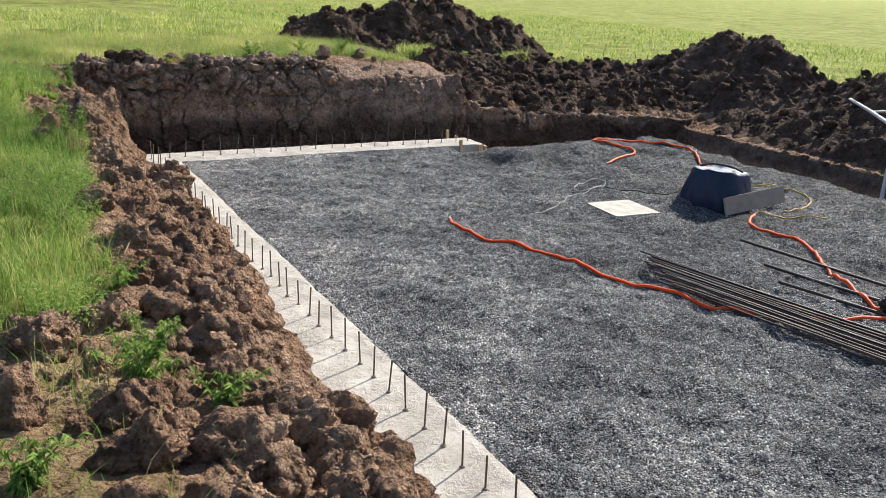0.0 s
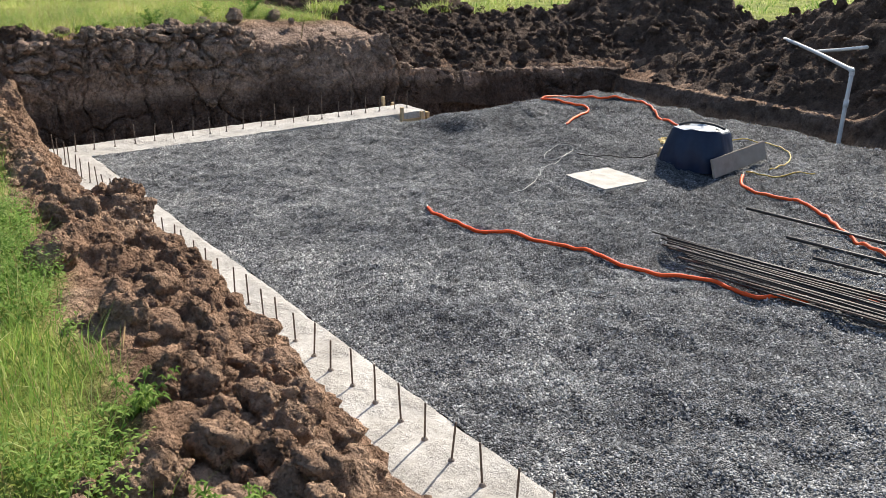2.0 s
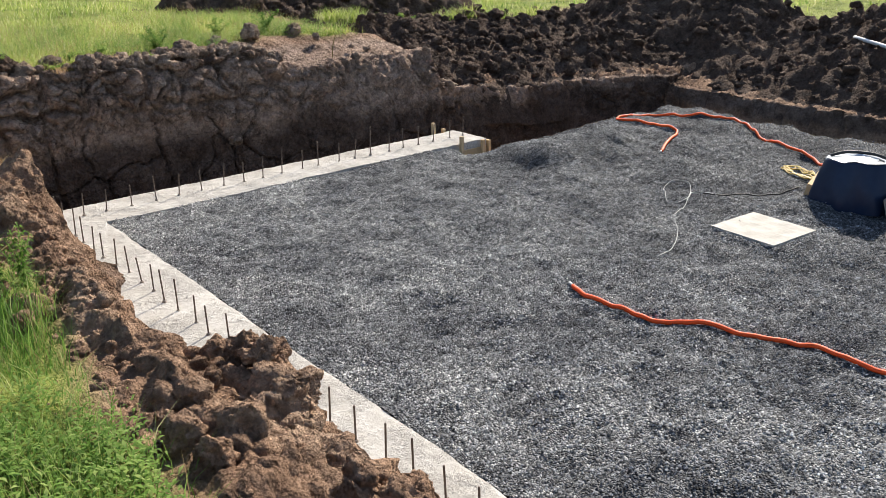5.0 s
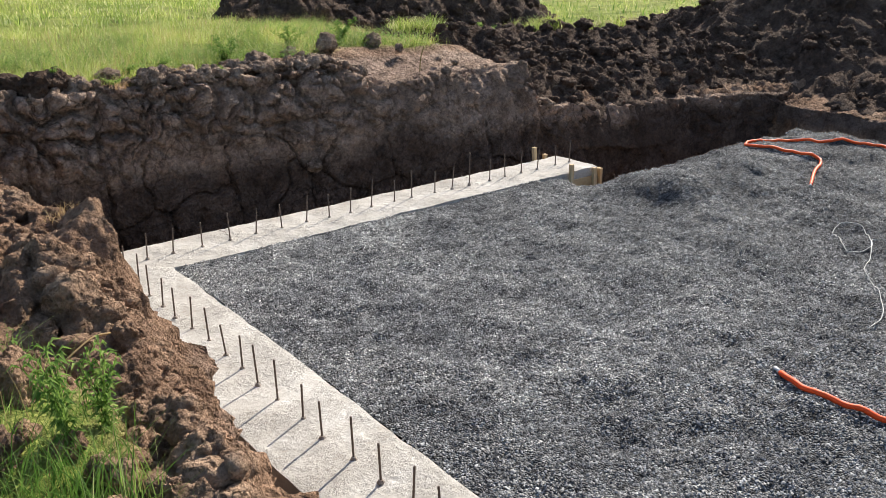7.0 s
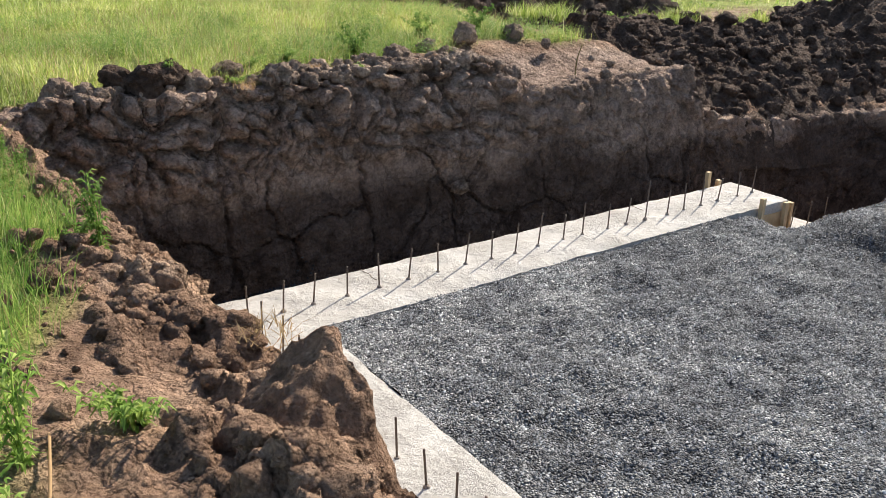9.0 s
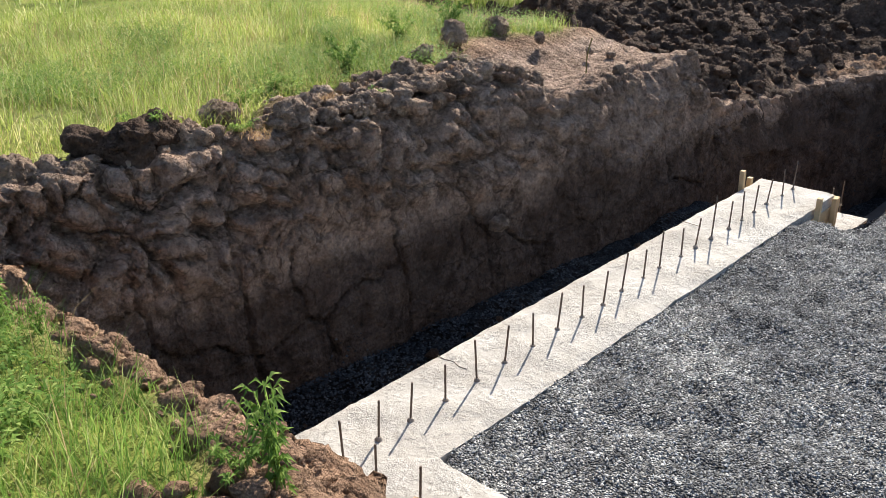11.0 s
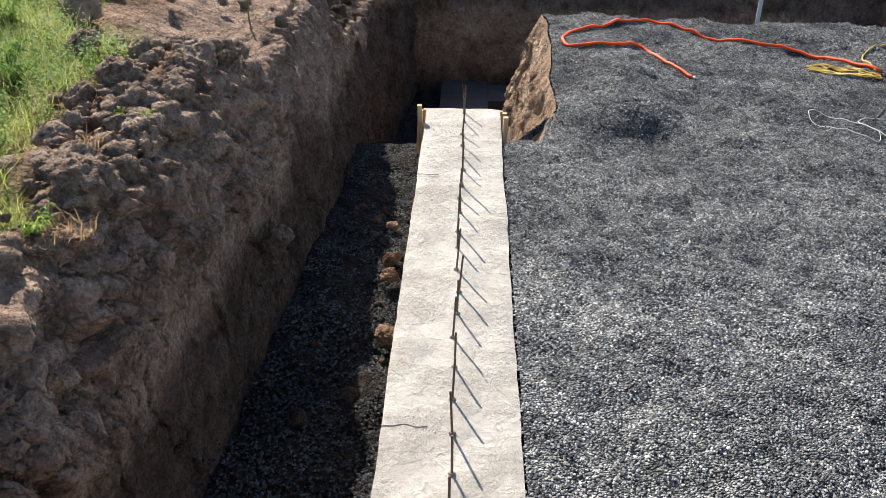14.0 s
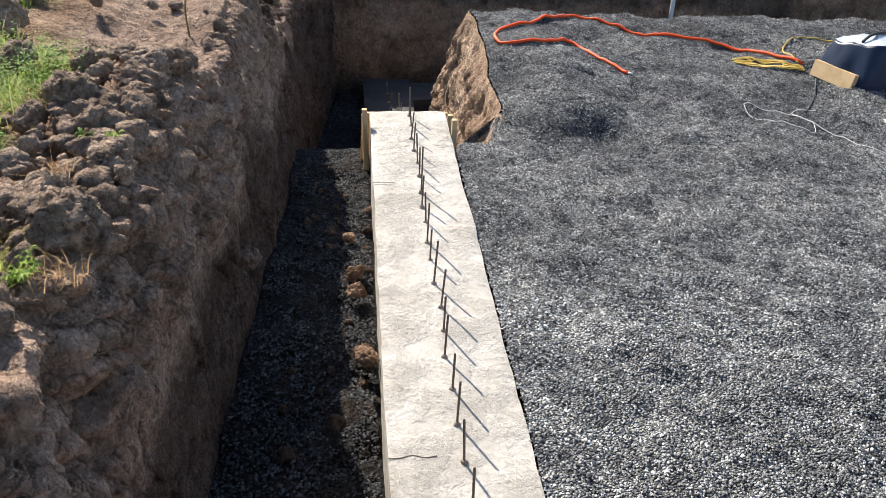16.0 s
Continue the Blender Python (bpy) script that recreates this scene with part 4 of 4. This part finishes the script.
for k, (x, y, z, r) in enumerate([(1.56, 0.67, -0.2, 0.065), (1.7, 0.68, -0.27, 0.06), (2.36, 0.72, -0.31, 0.07), (2.6, 0.74, -0.33, 0.06), (3.1, 0.76, -0.36, 0.05)]):
    big_clod(x, y, z, r, k, SOIL_DRY, "clod of earth fallen against the footing")
big_clod(1.93, 1.27, 0.19, 0.08, 3, SOIL_GREY, "pale lump sticking out of the clay bank")


# ---- grass and weeds ----
def blades(name, x, y, z, height, width, mat, label, lean=0.7):
    """Bent tapering blades, three triangles each, in one mesh."""
    n = len(x)
    a, b = rng.uniform(0, 6.283, n), rng.uniform(0, 6.283, n)
    side = np.stack([np.cos(a), np.sin(a), 0 * a], -1) * width[:, None]
    bend = np.stack([np.cos(b), np.sin(b), 0 * b], -1) * (height * rng.uniform(0.05, lean * 1.6, n))[:, None]
    root = np.stack([x, y, z], -1)
    mid = root + 0.35 * bend + np.stack([0 * x, 0 * x, 0.58 * height], -1)
    tip = root + bend + np.stack([0 * x, 0 * x, height], -1)
    v = np.stack([root - side, root + side, mid - 0.7 * side, mid + 0.7 * side, tip], 1).reshape(-1, 3)
    f = np.array([[0, 1, 3], [0, 3, 2], [2, 3, 4]])[None] + 5 * np.arange(n)[:, None, None]
    return tagged(thing_np(name, v, f.reshape(-1, 3), mat, True), label, "grass", kind="stuff")


def meadow(name, x0, x1, y0, y1, count, hmin, hmax, width, label, mat=None, sparse=0.0):
    x, y = rng.uniform(x0, x1, count), rng.uniform(y0, y1, count)
    clump = vnoise(x * 2.3, y * 2.3, 141) * 0.5 + vnoise(x * 7, y * 7, 142) * 0.5
    ok = (turf_mask(x, y) * (0.75 + 0.6 * clump) > rng.random(count) * 0.95 + sparse)
    ok &= ~((x > west_edge(y) - 0.12) & (y < north_edge(x) + 0.1) & (x < east_edge(y)))
    x, y, c = x[ok], y[ok], clump[ok]
    h = (hmin + (hmax - hmin) * rng.random(len(x)) ** 1.6) * (0.8 + 0.5 * c)
    return blades(name, x, y, ground_z(x, y) - 0.02, h, width * rng.uniform(0.6, 1.3, len(x)), mat or GRASS, label)


def leafy(name, x0, x1, y0, y1, count, tall, leaf, label, clump=0.1, seed=301, per=9):
    """Low leafy herbs: short stems set with narrow pointed leaves, in one mesh."""
    x, y = rng.uniform(x0, x1, count), rng.uniform(y0, y1, count)
    ok = (turf_mask(x, y) > 0.35) & (vnoise(x * 1.7, y * 1.7, seed) + 0.5 * vnoise(x * 5, y * 5, seed + 1) > clump)
    ok &= ~((x > west_edge(y) - 0.12) & (y < north_edge(x) + 0.08) & (x < east_edge(y)))
    x, y = np.repeat(x[ok], per), np.repeat(y[ok], per)
    n = len(x)
    up = rng.random(n)
    h = np.repeat(tall * rng.uniform(0.5, 1.1, n // per), per)
    a, r = rng.uniform(0, 6.283, n), leaf * rng.uniform(0.6, 1.25, n) * (1.15 - 0.5 * up)
    root = np.stack([x + 0.02 * rng.standard_normal(n) * up, y + 0.02 * rng.standard_normal(n) * up, ground_z(x, y) + h * up], -1)
    d = np.stack([np.cos(a), np.sin(a), rng.uniform(0.0, 0.9, n)], -1)
    w = np.stack([-np.sin(a), np.cos(a), 0 * a], -1) * (0.17 * r)[:, None]
    mid = root + d * (0.5 * r)[:, None]
    tip = root + d * r[:, None] - np.stack([0 * x, 0 * x, 0.35 * r], -1)
    v = np.stack([root, mid - w, mid + w, tip], 1).reshape(-1, 3)
    f = (np.array([[0, 1, 2], [1, 3, 2]])[None] + 4 * np.arange(n)[:, None, None]).reshape(-1, 3)
    return tagged(thing_np(name, v, f, LEAF), label, "weeds", kind="stuff")


meadow("bank_grass", -2.9, -1.2, -11.5, 1.6, 95000, 0.04, 0.21, 0.0019, "fresh green meadow grass along the west bank", BANKGRASS)
meadow("side_grass", -6.0, -2.9, -12, 3.0, 16000, 0.06, 0.2, 0.005, "green meadow grass beyond the west bank", BANKGRASS)
meadow("meadow_grass", -2.7, 5.0, 1.3, 6.5, 130000, 0.04, 0.2, 0.0021, "soft yellow-green meadow grass behind the far bank")
meadow("meadow_grass_mid", -4, 16, 5.0, 16, 50000, 0.06, 0.2, 0.007, "yellow-green meadow grass beyond the heaps")
meadow("meadow_grass_far", 4, 46, 3, 60, 60000, 0.07, 0.22, 0.013, "pale green meadow in the distance")
meadow("dark_tufts", 5, 40, 4, 50, 22000, 0.12, 0.3, 0.02, "darker tufts of weed in the distant meadow", LEAF, 0.45)
meadow("seed_stalks", -2.5, 5.0, 1.5, 6.0, 9000, 0.16, 0.32, 0.0013, "thin pale seed stalks standing in the grass", STRAW)
meadow("bank_seed_stalks", -2.8, -1.3, -10.0, 1.4, 2200, 0.14, 0.30, 0.0013, "thin pale seed stalks on the west bank", STRAW)
leafy("bank_weeds", -2.8, -1.2, -10.5, 1.6, 17000, 0.17, 0.032, "dense leafy green weeds among the bank grass", 0.02, 301)
leafy("meadow_weeds", -2.5, 4.6, 1.5, 5.0, 13000, 0.17, 0.034, "low leafy green weeds among the meadow grass", 0.05, 311)


n = 15000
x, y = rng.uniform(5.2, 9.4, n), rng.uniform(3.8, 5.2, n)
ok = vnoise(x * 1.6, y * 1.9, 321) + 0.4 * vnoise(x * 5, y * 5, 322) > 0.15
x, y = x[ok], y[ok]
blades("ridge_grass", x, y, north_heap(x, y) - 0.02, rng.uniform(0.08, 0.26, len(x)), rng.uniform(0.003, 0.006, len(x)), GRASS, "patches of yellow-green grass growing on the spoil ridge")


def weed(tall, leaves, spread):
    """A leafy weed: an Empty with its stems and its leaves."""
    root = new("weed_plant")
    vs, fs, stems = [], [], []
    for k in range(7):
        a, r = R.uniform(0, 6.28), R.uniform(0.2, 1) * spread
        top = np.array([math.cos(a) * r, math.sin(a) * r, tall * R.uniform(0.6, 1.05)])
        stems.append(np.array([[0, 0, -0.02], [0.25 * top[0], 0.25 * top[1], 0.5 * top[2]], top]))
    verts, faces = [], []
    for s in stems:
        line = smooth_line(s, 4)
        for p, q in zip(line[:-1], line[1:]):
            b = len(verts)
            verts += [p + [0.003, 0, 0], p - [0.003, 0, 0], q - [0.002, 0, 0], q + [0.002, 0, 0], p + [0, 0.003, 0], p - [0, 0.003, 0], q - [0, 0.002, 0], q + [0, 0.002, 0]]
            faces += [(b, b + 1, b + 2, b + 3), (b + 4, b + 5, b + 6, b + 7)]
    thing_np("stalk", verts, faces, LEAF, False, root)
    verts, faces = [], []
    for k in range(leaves):
        s = smooth_line(stems[k % len(stems)], 4)
        p = s[R.randrange(1, len(s))]
        a, ln = R.uniform(0, 6.28), R.uniform(0.022, 0.055)
        d = np.array([math.cos(a), math.sin(a), R.uniform(-0.1, 0.7)])
        w = np.array([-math.sin(a), math.cos(a), 0]) * ln * 0.13
        mid, tip = p + d * ln * 0.5 + [0, 0, 0.012], p + d * ln + [0, 0, -0.015]
        b = len(verts)
        verts += [p, mid - w, mid - [0, 0, 0.006], mid + w, tip]
        faces += [(b, b + 1, b + 2), (b, b + 2, b + 3), (b + 1, b + 4, b + 2), (b + 2, b + 4, b + 3)]
    thing_np("foliage", verts, faces, LEAF, False, root)
    return tagged(root, "leafy bright green weed growing out of the bank", "weed", "weeds on the banks")


weeds = [weed(0.22, 420, 0.17), weed(0.14, 280, 0.15), weed(0.34, 190, 0.09)]
first = [True] * 3
for k, x, y, s in [(0, -1.80, -8.36, 1.1), (1, -1.60, -8.66, 0.8), (1, -2.2, -9.0, 1.0), (0, -1.72, -8.1, 0.8), (0, -1.75, -7.4, 0.8), (1, -1.58, -2.12, 1.0), (2, -1.3, -0.72, 0.5),
                   (0, -1.36, -0.62, 0.6), (2, -1.62, -3.75, 1.0), (2, -1.5, -3.65, 0.85), (0, -0.24, 1.85, 1.0), (1, 0.5, 2.1, 1.0), (0, 1.62, 2.42, 1.2), (1, 1.95, 2.1, 0.8), (1, 1.2, 1.72, 0.7), (2, -1.42, 0.58, 0.6),
                   (2, -1.37, 0.45, 0.5), (0, 2.6, 2.9, 1.1), (1, 0.9, 2.3, 0.9), (2, -1.85, -2.2, 1.0), (0, -1.95, -1.9, 0.9), (0, 3.4, 3.1, 1.2), (1, 0.25, 1.72, 0.7), (0, 6.6, 4.3, 1.2), (1, 7.5, 4.2, 1.2)]:
    m = pose(x, y, float(ground_z(x, y)) + (0.25 if x > 5 else 0), 0, 0, R.uniform(0, 360)) @ Matrix.Scale(s, 4)
    if first[k]:
        weeds[k].matrix_basis, first[k] = m, False
        weeds[k].scale = (1, 1, 1)
    else:
        copy_thing(weeds[k], m)


def straw_tuft(x, y, z, r):
    n = 70
    a, d = rng.uniform(0, 6.28, n), r * np.sqrt(rng.random(n))
    ob = blades("straw_tuft", x + d * np.cos(a), y + d * np.sin(a), np.full(n, z), rng.uniform(0.03, 0.08, n), np.full(n, 0.002), STRAW, "tuft of dry straw lying on the bank", 1.4)
    ob["kind"] = "thing"
    del ob["kind"]
    return tagged(ob, "", "straw")


straw_tuft(0.28, 1.60, 1.08, 0.09)
straw_tuft(-1.10, -1.85, 1.08, 0.10)
straw_tuft(0.9, 1.75, 1.12, 0.07)


# ---- formwork at the end of the upper footing ----
def stake(x, y, top, turn, low=-0.5):
    bm = bmesh.new()
    box(bm, -0.021, 0.021, -0.019, 0.019, low, top)
    bmesh.ops.bevel(bm, geom=bm.edges[:], offset=0.002, segments=1, affect="EDGES")
    ob = part("wooden_stake", bm, PINE)
    ob.matrix_basis = pose(x, y, 0, R.uniform(-2, 2), R.uniform(-2, 2), turn)
    return tagged(ob, "raw pine stake driven in beside the footing", "stake", "formwork stakes")


stake(4.24, 0.64, 0.12, 3)
stake(4.40, 0.645, 0.02, -4)
stake(4.11, -0.035, 0.09, 5)
stake(4.44, -0.04, 0.0, -6, -0.6)
bm = bmesh.new()
box(bm, 4.09, 4.52, -0.014, 0.010, -0.42, -0.09)
form = part("form_board", soft(bm, 0.003), PINE)
tagged(form, "raw pine board along the side of the footing end", "board")
bm = bmesh.new()
box(bm, 4.545, 4.583, -0.03, 0.63, -0.46, -0.03)
tagged(part("form_board", soft(bm, 0.003), PINE), "raw pine board holding the end of the footing", "board")


# ---- loose things on the gravel ----
def on_bed(points, lift):
    p = np.array(points, float)
    return np.c_[p, bed_height(p[:, 0], p[:, 1]) + lift]


def hose(points, label, plug):
    line = smooth_line(on_bed(points, 0.022), 10)
    line[:, 2] = bed_height(line[:, 0], line[:, 1]) + 0.02
    rad = 0.0155 + 0.0012 * (np.arange(len(line)) % 2)
    h = tube("orange_hose", line, rad, ORANGE, None, 9)
    tip = line[0] + (line[0] - line[1]) / np.linalg.norm(line[0] - line[1]) * np.array([[0.0], [0.05]])
    tube("end_fitting", tip, 0.011, plug, h, 8, "pale end fitting")
    return tagged(h, label, "hose", "orange hoses")


hose([(1.96, -3.70), (1.88, -3.92), (1.93, -4.18), (2.0, -4.36), (2.12, -4.66), (2.28, -4.98), (2.40, -5.22), (2.42, -5.55), (2.54, -5.86), (2.72, -6.25), (2.80, -6.6), (2.92, -6.81), (3.06, -7.04), (3.5, -7.28), (4.2, -7.5), (5.2, -7.9)],
     "long orange corrugated hose lying across the gravel", WHITE)
hose([(5.51, -1.8), (5.88, -1.62), (6.29, -1.43), (6.14, -1.12), (6.07, -0.72), (6.35, -0.67), (6.71, -0.82), (6.84, -1.13), (7.15, -1.56), (7.04, -1.9), (6.83, -2.23), (6.6, -2.65), (6.37, -3.17), (5.75, -3.6)],
     "orange corrugated hose looped over the gravel mound", WHITE)
hose([(5.37, -4.62), (5.10, -4.80), (4.93, -5.05), (5.07, -5.37), (4.84, -5.86), (4.52, -6.24), (4.25, -6.62), (4.06, -7.0), (3.95, -7.35)], "orange corrugated hose running from the covered machine", BLACK)


def cord(points, radius, mat, name, label, category):
    line = smooth_line(on_bed(points, radius + 0.008), 8)
    line[:, 2] = bed_height(line[:, 0], line[:, 1]) + radius + 0.008
    return tagged(tube(name, line, radius, mat, None, 6), label, category)


cord([(2.95, -3.68), (3.15, -3.66), (3.33, -3.58), (3.6, -3.4), (3.82, -3.2), (4.1, -3.1), (4.35, -2.98), (4.6, -2.83), (4.78, -2.68), (4.7, -2.58), (4.52, -2.58), (4.3, -2.75), (4.12, -2.92), (4.3, -3.0), (4.5, -2.92), (4.62, -3.05), (4.55, -3.15)],
     0.0034, CORD, "white_cord", "thin white cord lying in loose bends on gravel", "cord")
cord([(4.5, -3.03), (4.85, -3.27), (5.14, -3.44), (5.33, -3.53)], 0.006, BLACK, "black_cable", "thin dark cable on the gravel", "cable")
coil = []
for k in range(46):
    a = k * 0.62
    u, w = 0.36 * math.cos(a) * (0.7 + 0.3 * math.sin(k * 1.7)), 0.10 * math.sin(a) * (0.8 + 0.4 * math.cos(k * 1.3))
    coil.append((5.82 + 0.52 * u - 0.85 * w, -3.28 + 0.85 * u + 0.52 * w))
cord(coil, 0.007, YELLOW, "yellow_cable_coil", "untidy coil of yellow cable beside the hose", "cable")
cord([(5.75, -3.55), (6.2, -3.6), (6.52, -3.85), (6.70, -4.10), (6.55, -4.4), (6.2, -4.6), (5.78, -4.66)], 0.008, YELLOW, "yellow_cable", "yellow cable curving round the covered machine", "cable")
cord([(5.45, -4.6), (5.66, -4.82), (6.04, -5.03)], 0.008, YELLOW, "yellow_cable", "short yellow cable end on the gravel", "cable")

# machine under a tarpaulin
machine = new("covered_machine")
xs, vs = np.linspace(0, 2 * np.pi, 72, endpoint=False), np.linspace(0, 1, 22)
a, v = np.meshgrid(xs, vs)
sq = (np.abs(np.cos(a)) ** 3.6 + np.abs(np.sin(a)) ** 3.6) ** (-1 / 3.6)
wide = np.where(v < 0.7, 1.0 - 0.24 * (v / 0.7) ** 1.3, 0.76 * (1 - (np.maximum(v - 0.7, 0) / 0.3) ** 2.2))
fold = 1 + 0.05 * fbm(np.cos(a) * 3, np.sin(a) * 3 + v, 151, 3) * (1 - v) + 0.045 * np.sin(a * 9 + 3 * v) * (1 - np.clip(v / 0.7, 0, 1)) ** 1.5
hx, hy = sq * np.cos(a) * wide * fold * 0.40, sq * np.sin(a) * wide * fold * 0.36
hz = np.where(v < 0.7, 0.38 * (v / 0.7) ** 0.9, 0.38 + 0.05 * (1 - wide / 0.76)) - 0.05 * (hx / 0.4) + 0.012 * fbm(hx * 9, hy * 9, 152, 3) * (v > 0.05)
hz = np.where(v < 0.02, 0.0, hz)
pts = np.stack([hx, hy, hz], -1).reshape(-1, 3)
f = grid_faces(72, 22)
wrap = np.stack([np.arange(21) * 72 + 71, np.arange(21) * 72, np.arange(1, 22) * 72, np.arange(1, 22) * 72 + 71], -1)
thing_np("tarpaulin", pts, np.vstack([f, wrap]), TARP, True, machine)["label"] = "creased dark blue plastic tarpaulin"
# sheet spread over the whole top, to carry the painted sky reflection
cap = np.vstack([f, wrap])
cap = cap[(cap.min(1) >= 16 * 72) & (fbm(pts[cap].mean(1)[:, 0] * 5, pts[cap].mean(1)[:, 1] * 5, 155, 2) > -0.8)]
lifted = pts + [0, 0, 0.006] + 0.006 * np.stack([0 * pts[:, 0], 0 * pts[:, 0], fbm(pts[:, 0] * 22, pts[:, 1] * 22, 156, 2)], -1)
thing_np("plastic_sheet", lifted, cap, SHEET, True, machine)["label"] = "pale plastic sheet over the top, sky sheen put into its colour"
tube("tie_strap", smooth_line([(0.06, -0.24, 0.398), (0.02, -0.1, 0.446), (-0.02, 0.1, 0.452), (-0.06, 0.24, 0.414)], 6), 0.014, BLACK, machine, 6, "black strap across the top")
machine.matrix_basis = pose(5.38, -4.03, -0.01, 0, 0, 20)
tagged(machine, "machine wrapped in a creased dark blue tarpaulin on gravel", "machine")

bm = bmesh.new()
box(bm, -0.52, 0.52, -0.012, 0.012, 0.0, 0.20)
plank = part("weathered_plank", soft(bm, 0.004), WOOD)
plank.matrix_basis = pose(5.57, -4.45, 0.0, -16, -2.5, 5.0)
tagged(plank, "weathered grey plank leaning against the covered machine", "plank")
bm = bmesh.new()
box(bm, -0.25, 0.25, -0.025, 0.025, 0.0, 0.15)
block = part("pine_block", soft(bm, 0.004), PINE)
block.matrix_basis = pose(5.3, -3.66, 0.0, 12, 0, 17)
tagged(block, "short pale pine board beside the tarpaulin", "board")

# pale square slab
bm = bmesh.new()
bmesh.ops.create_grid(bm, x_segments=14, y_segments=14, size=0.5)
for q in bm.verts:
    q.co = Vector((q.co.x * 0.58, q.co.y * 0.60, 0.004 * noise.noise(q.co * 6)))
ext = bmesh.ops.extrude_face_region(bm, geom=bm.faces[:])
for q in ext["geom"]:
    if isinstance(q, bmesh.types.BMVert):
        q.co.z -= 0.09
bmesh.ops.recalc_face_normals(bm, faces=bm.faces[:])
slab = part("square_slab", bm, PALE)
slab.matrix_basis = pose(4.05, -3.92, 0.014, 0, 0, -4)
tagged(slab, "pale square concrete slab lying in the gravel", "slab")


# ---- steel bars ----
def bar(x, y, turn, length, radius, z, mat, name, label, group):
    c, s = math.cos(turn), math.sin(turn)
    line = np.array([[x + c * length * k / 6, y + s * length * k / 6, 0] for k in range(7)])
    line[:, 2] = np.maximum.accumulate(np.full(7, z)) + 0.004 * np.sin(np.arange(7) * 1.3 + x * 9)
    return tagged(tube(name, line, radius, mat, None, 6), label, "rebar", group)


for k in range(34):
    u = k / 33
    x, y = 3.10 - 0.36 * u + R.uniform(-0.03, 0.03), -5.45 - 0.62 * u + R.uniform(-0.28, 0.12)
    bar(x, y, math.atan2(-2.15, 0.36) + R.gauss(0, 0.018), R.uniform(4.2, 5.2), 0.0075, 0.018 + 0.013 * (k % 3), STEEL if k % 4 else RUST, "steel_bar", "long dark steel reinforcing bar in a loose bundle", "bundle of steel bars")
for x, y, x2, y2, mat in ((4.32, -5.41, 4.50, -6.89, STEEL), (3.94, -6.07, 4.09, -7.06, STEEL), (3.66, -6.48, 3.83, -7.25, STEEL)):
    bar(x, y, math.atan2(y2 - y, x2 - x), 3.2, 0.014, 0.03, mat, "steel_bar", "thick dark bar lying apart on the gravel", "bundle of steel bars")
v, f = LARGE[3]
lump = thing_np("rubber_bundle", v * np.array([0.13, 0.10, 0.13]), f, BLACK, True)
lump.matrix_basis = pose(4.0, -7.28, 0.07, 0, 0, 30)
tagged(lump, "black rubber bundle where the hoses meet", "bundle")

# ---- white pipe rising from the east trench ----
pipe = tube("drain_pipe", smooth_line([(9.19, -3.515, -1.45), (9.21, -3.51, -0.2), (9.25, -3.505, 0.56)], 6), 0.029, WHITE, None, 14)
tube("elbow", smooth_line([(9.25, -3.505, 0.53), (9.26, -3.50, 0.60), (9.33, -3.43, 0.605)], 6), 0.036, WHITE, pipe, 14)
tube("arm", smooth_line([(9.30, -3.46, 0.604), (10.4, -2.25, 0.62), (11.65, -0.88, 0.61)], 8), 0.029, WHITE, pipe, 14)
tube("coupling", [(9.222, -3.51, 0.10), (9.228, -3.51, 0.20)], 0.036, WHITE, pipe, 14)
tagged(pipe, "white plastic drain pipe bent over the east trench", "pipe")
p2 = tube("loose_pipe", [(10.9, -1.93, 0.56), (10.62, -2.5, 0.67), (10.3, -3.1, 0.80)], 0.026, WHITE, None, 12)
tagged(p2, "white plastic pipe length lying on the spoil", "pipe")

# ---- dead sticks on the west bank ----
for a, b in (((-1.95, -2.75), (-1.78, -2.15)), ((-1.66, -6.95), (-1.55, -6.55)), ((-1.5, -3.2), (-1.3, -3.05))):
    z0, z1 = float(ground_z(*a)) + 0.03, float(ground_z(*b)) + 0.05
    line = smooth_line([(a[0], a[1], z0), (0.5 * (a[0] + b[0]) + 0.02, 0.5 * (a[1] + b[1]), 0.5 * (z0 + z1) + 0.03), (b[0], b[1], z1)], 5)
    tagged(tube("dry_stick", line, 0.004, STRAW, None, 5), "thin dry stick lying on the bank", "stick", "dry sticks")
tagged(tube("dry_stick", smooth_line([(3.55, 1.75, 0.82), (3.58, 1.77, 1.0), (3.62, 1.76, 1.13)], 5), 0.006, STRAW, None, 5), "dry twig standing upright on the bare shelf", "stick", "dry sticks")

# ---- a joint across the strip where one pour met the next ----
for x in (0.62, 3.2):
    line = smooth_line([(x + R.uniform(-0.01, 0.01), 0.60 - 0.05 * k, 0.0025) for k in range(5 if x < 1 else 4)], 3)
    tagged(tube("joint_groove", line, 0.0026, WOOD, None, 5), "dark hairline joint across the concrete strip", "joint")
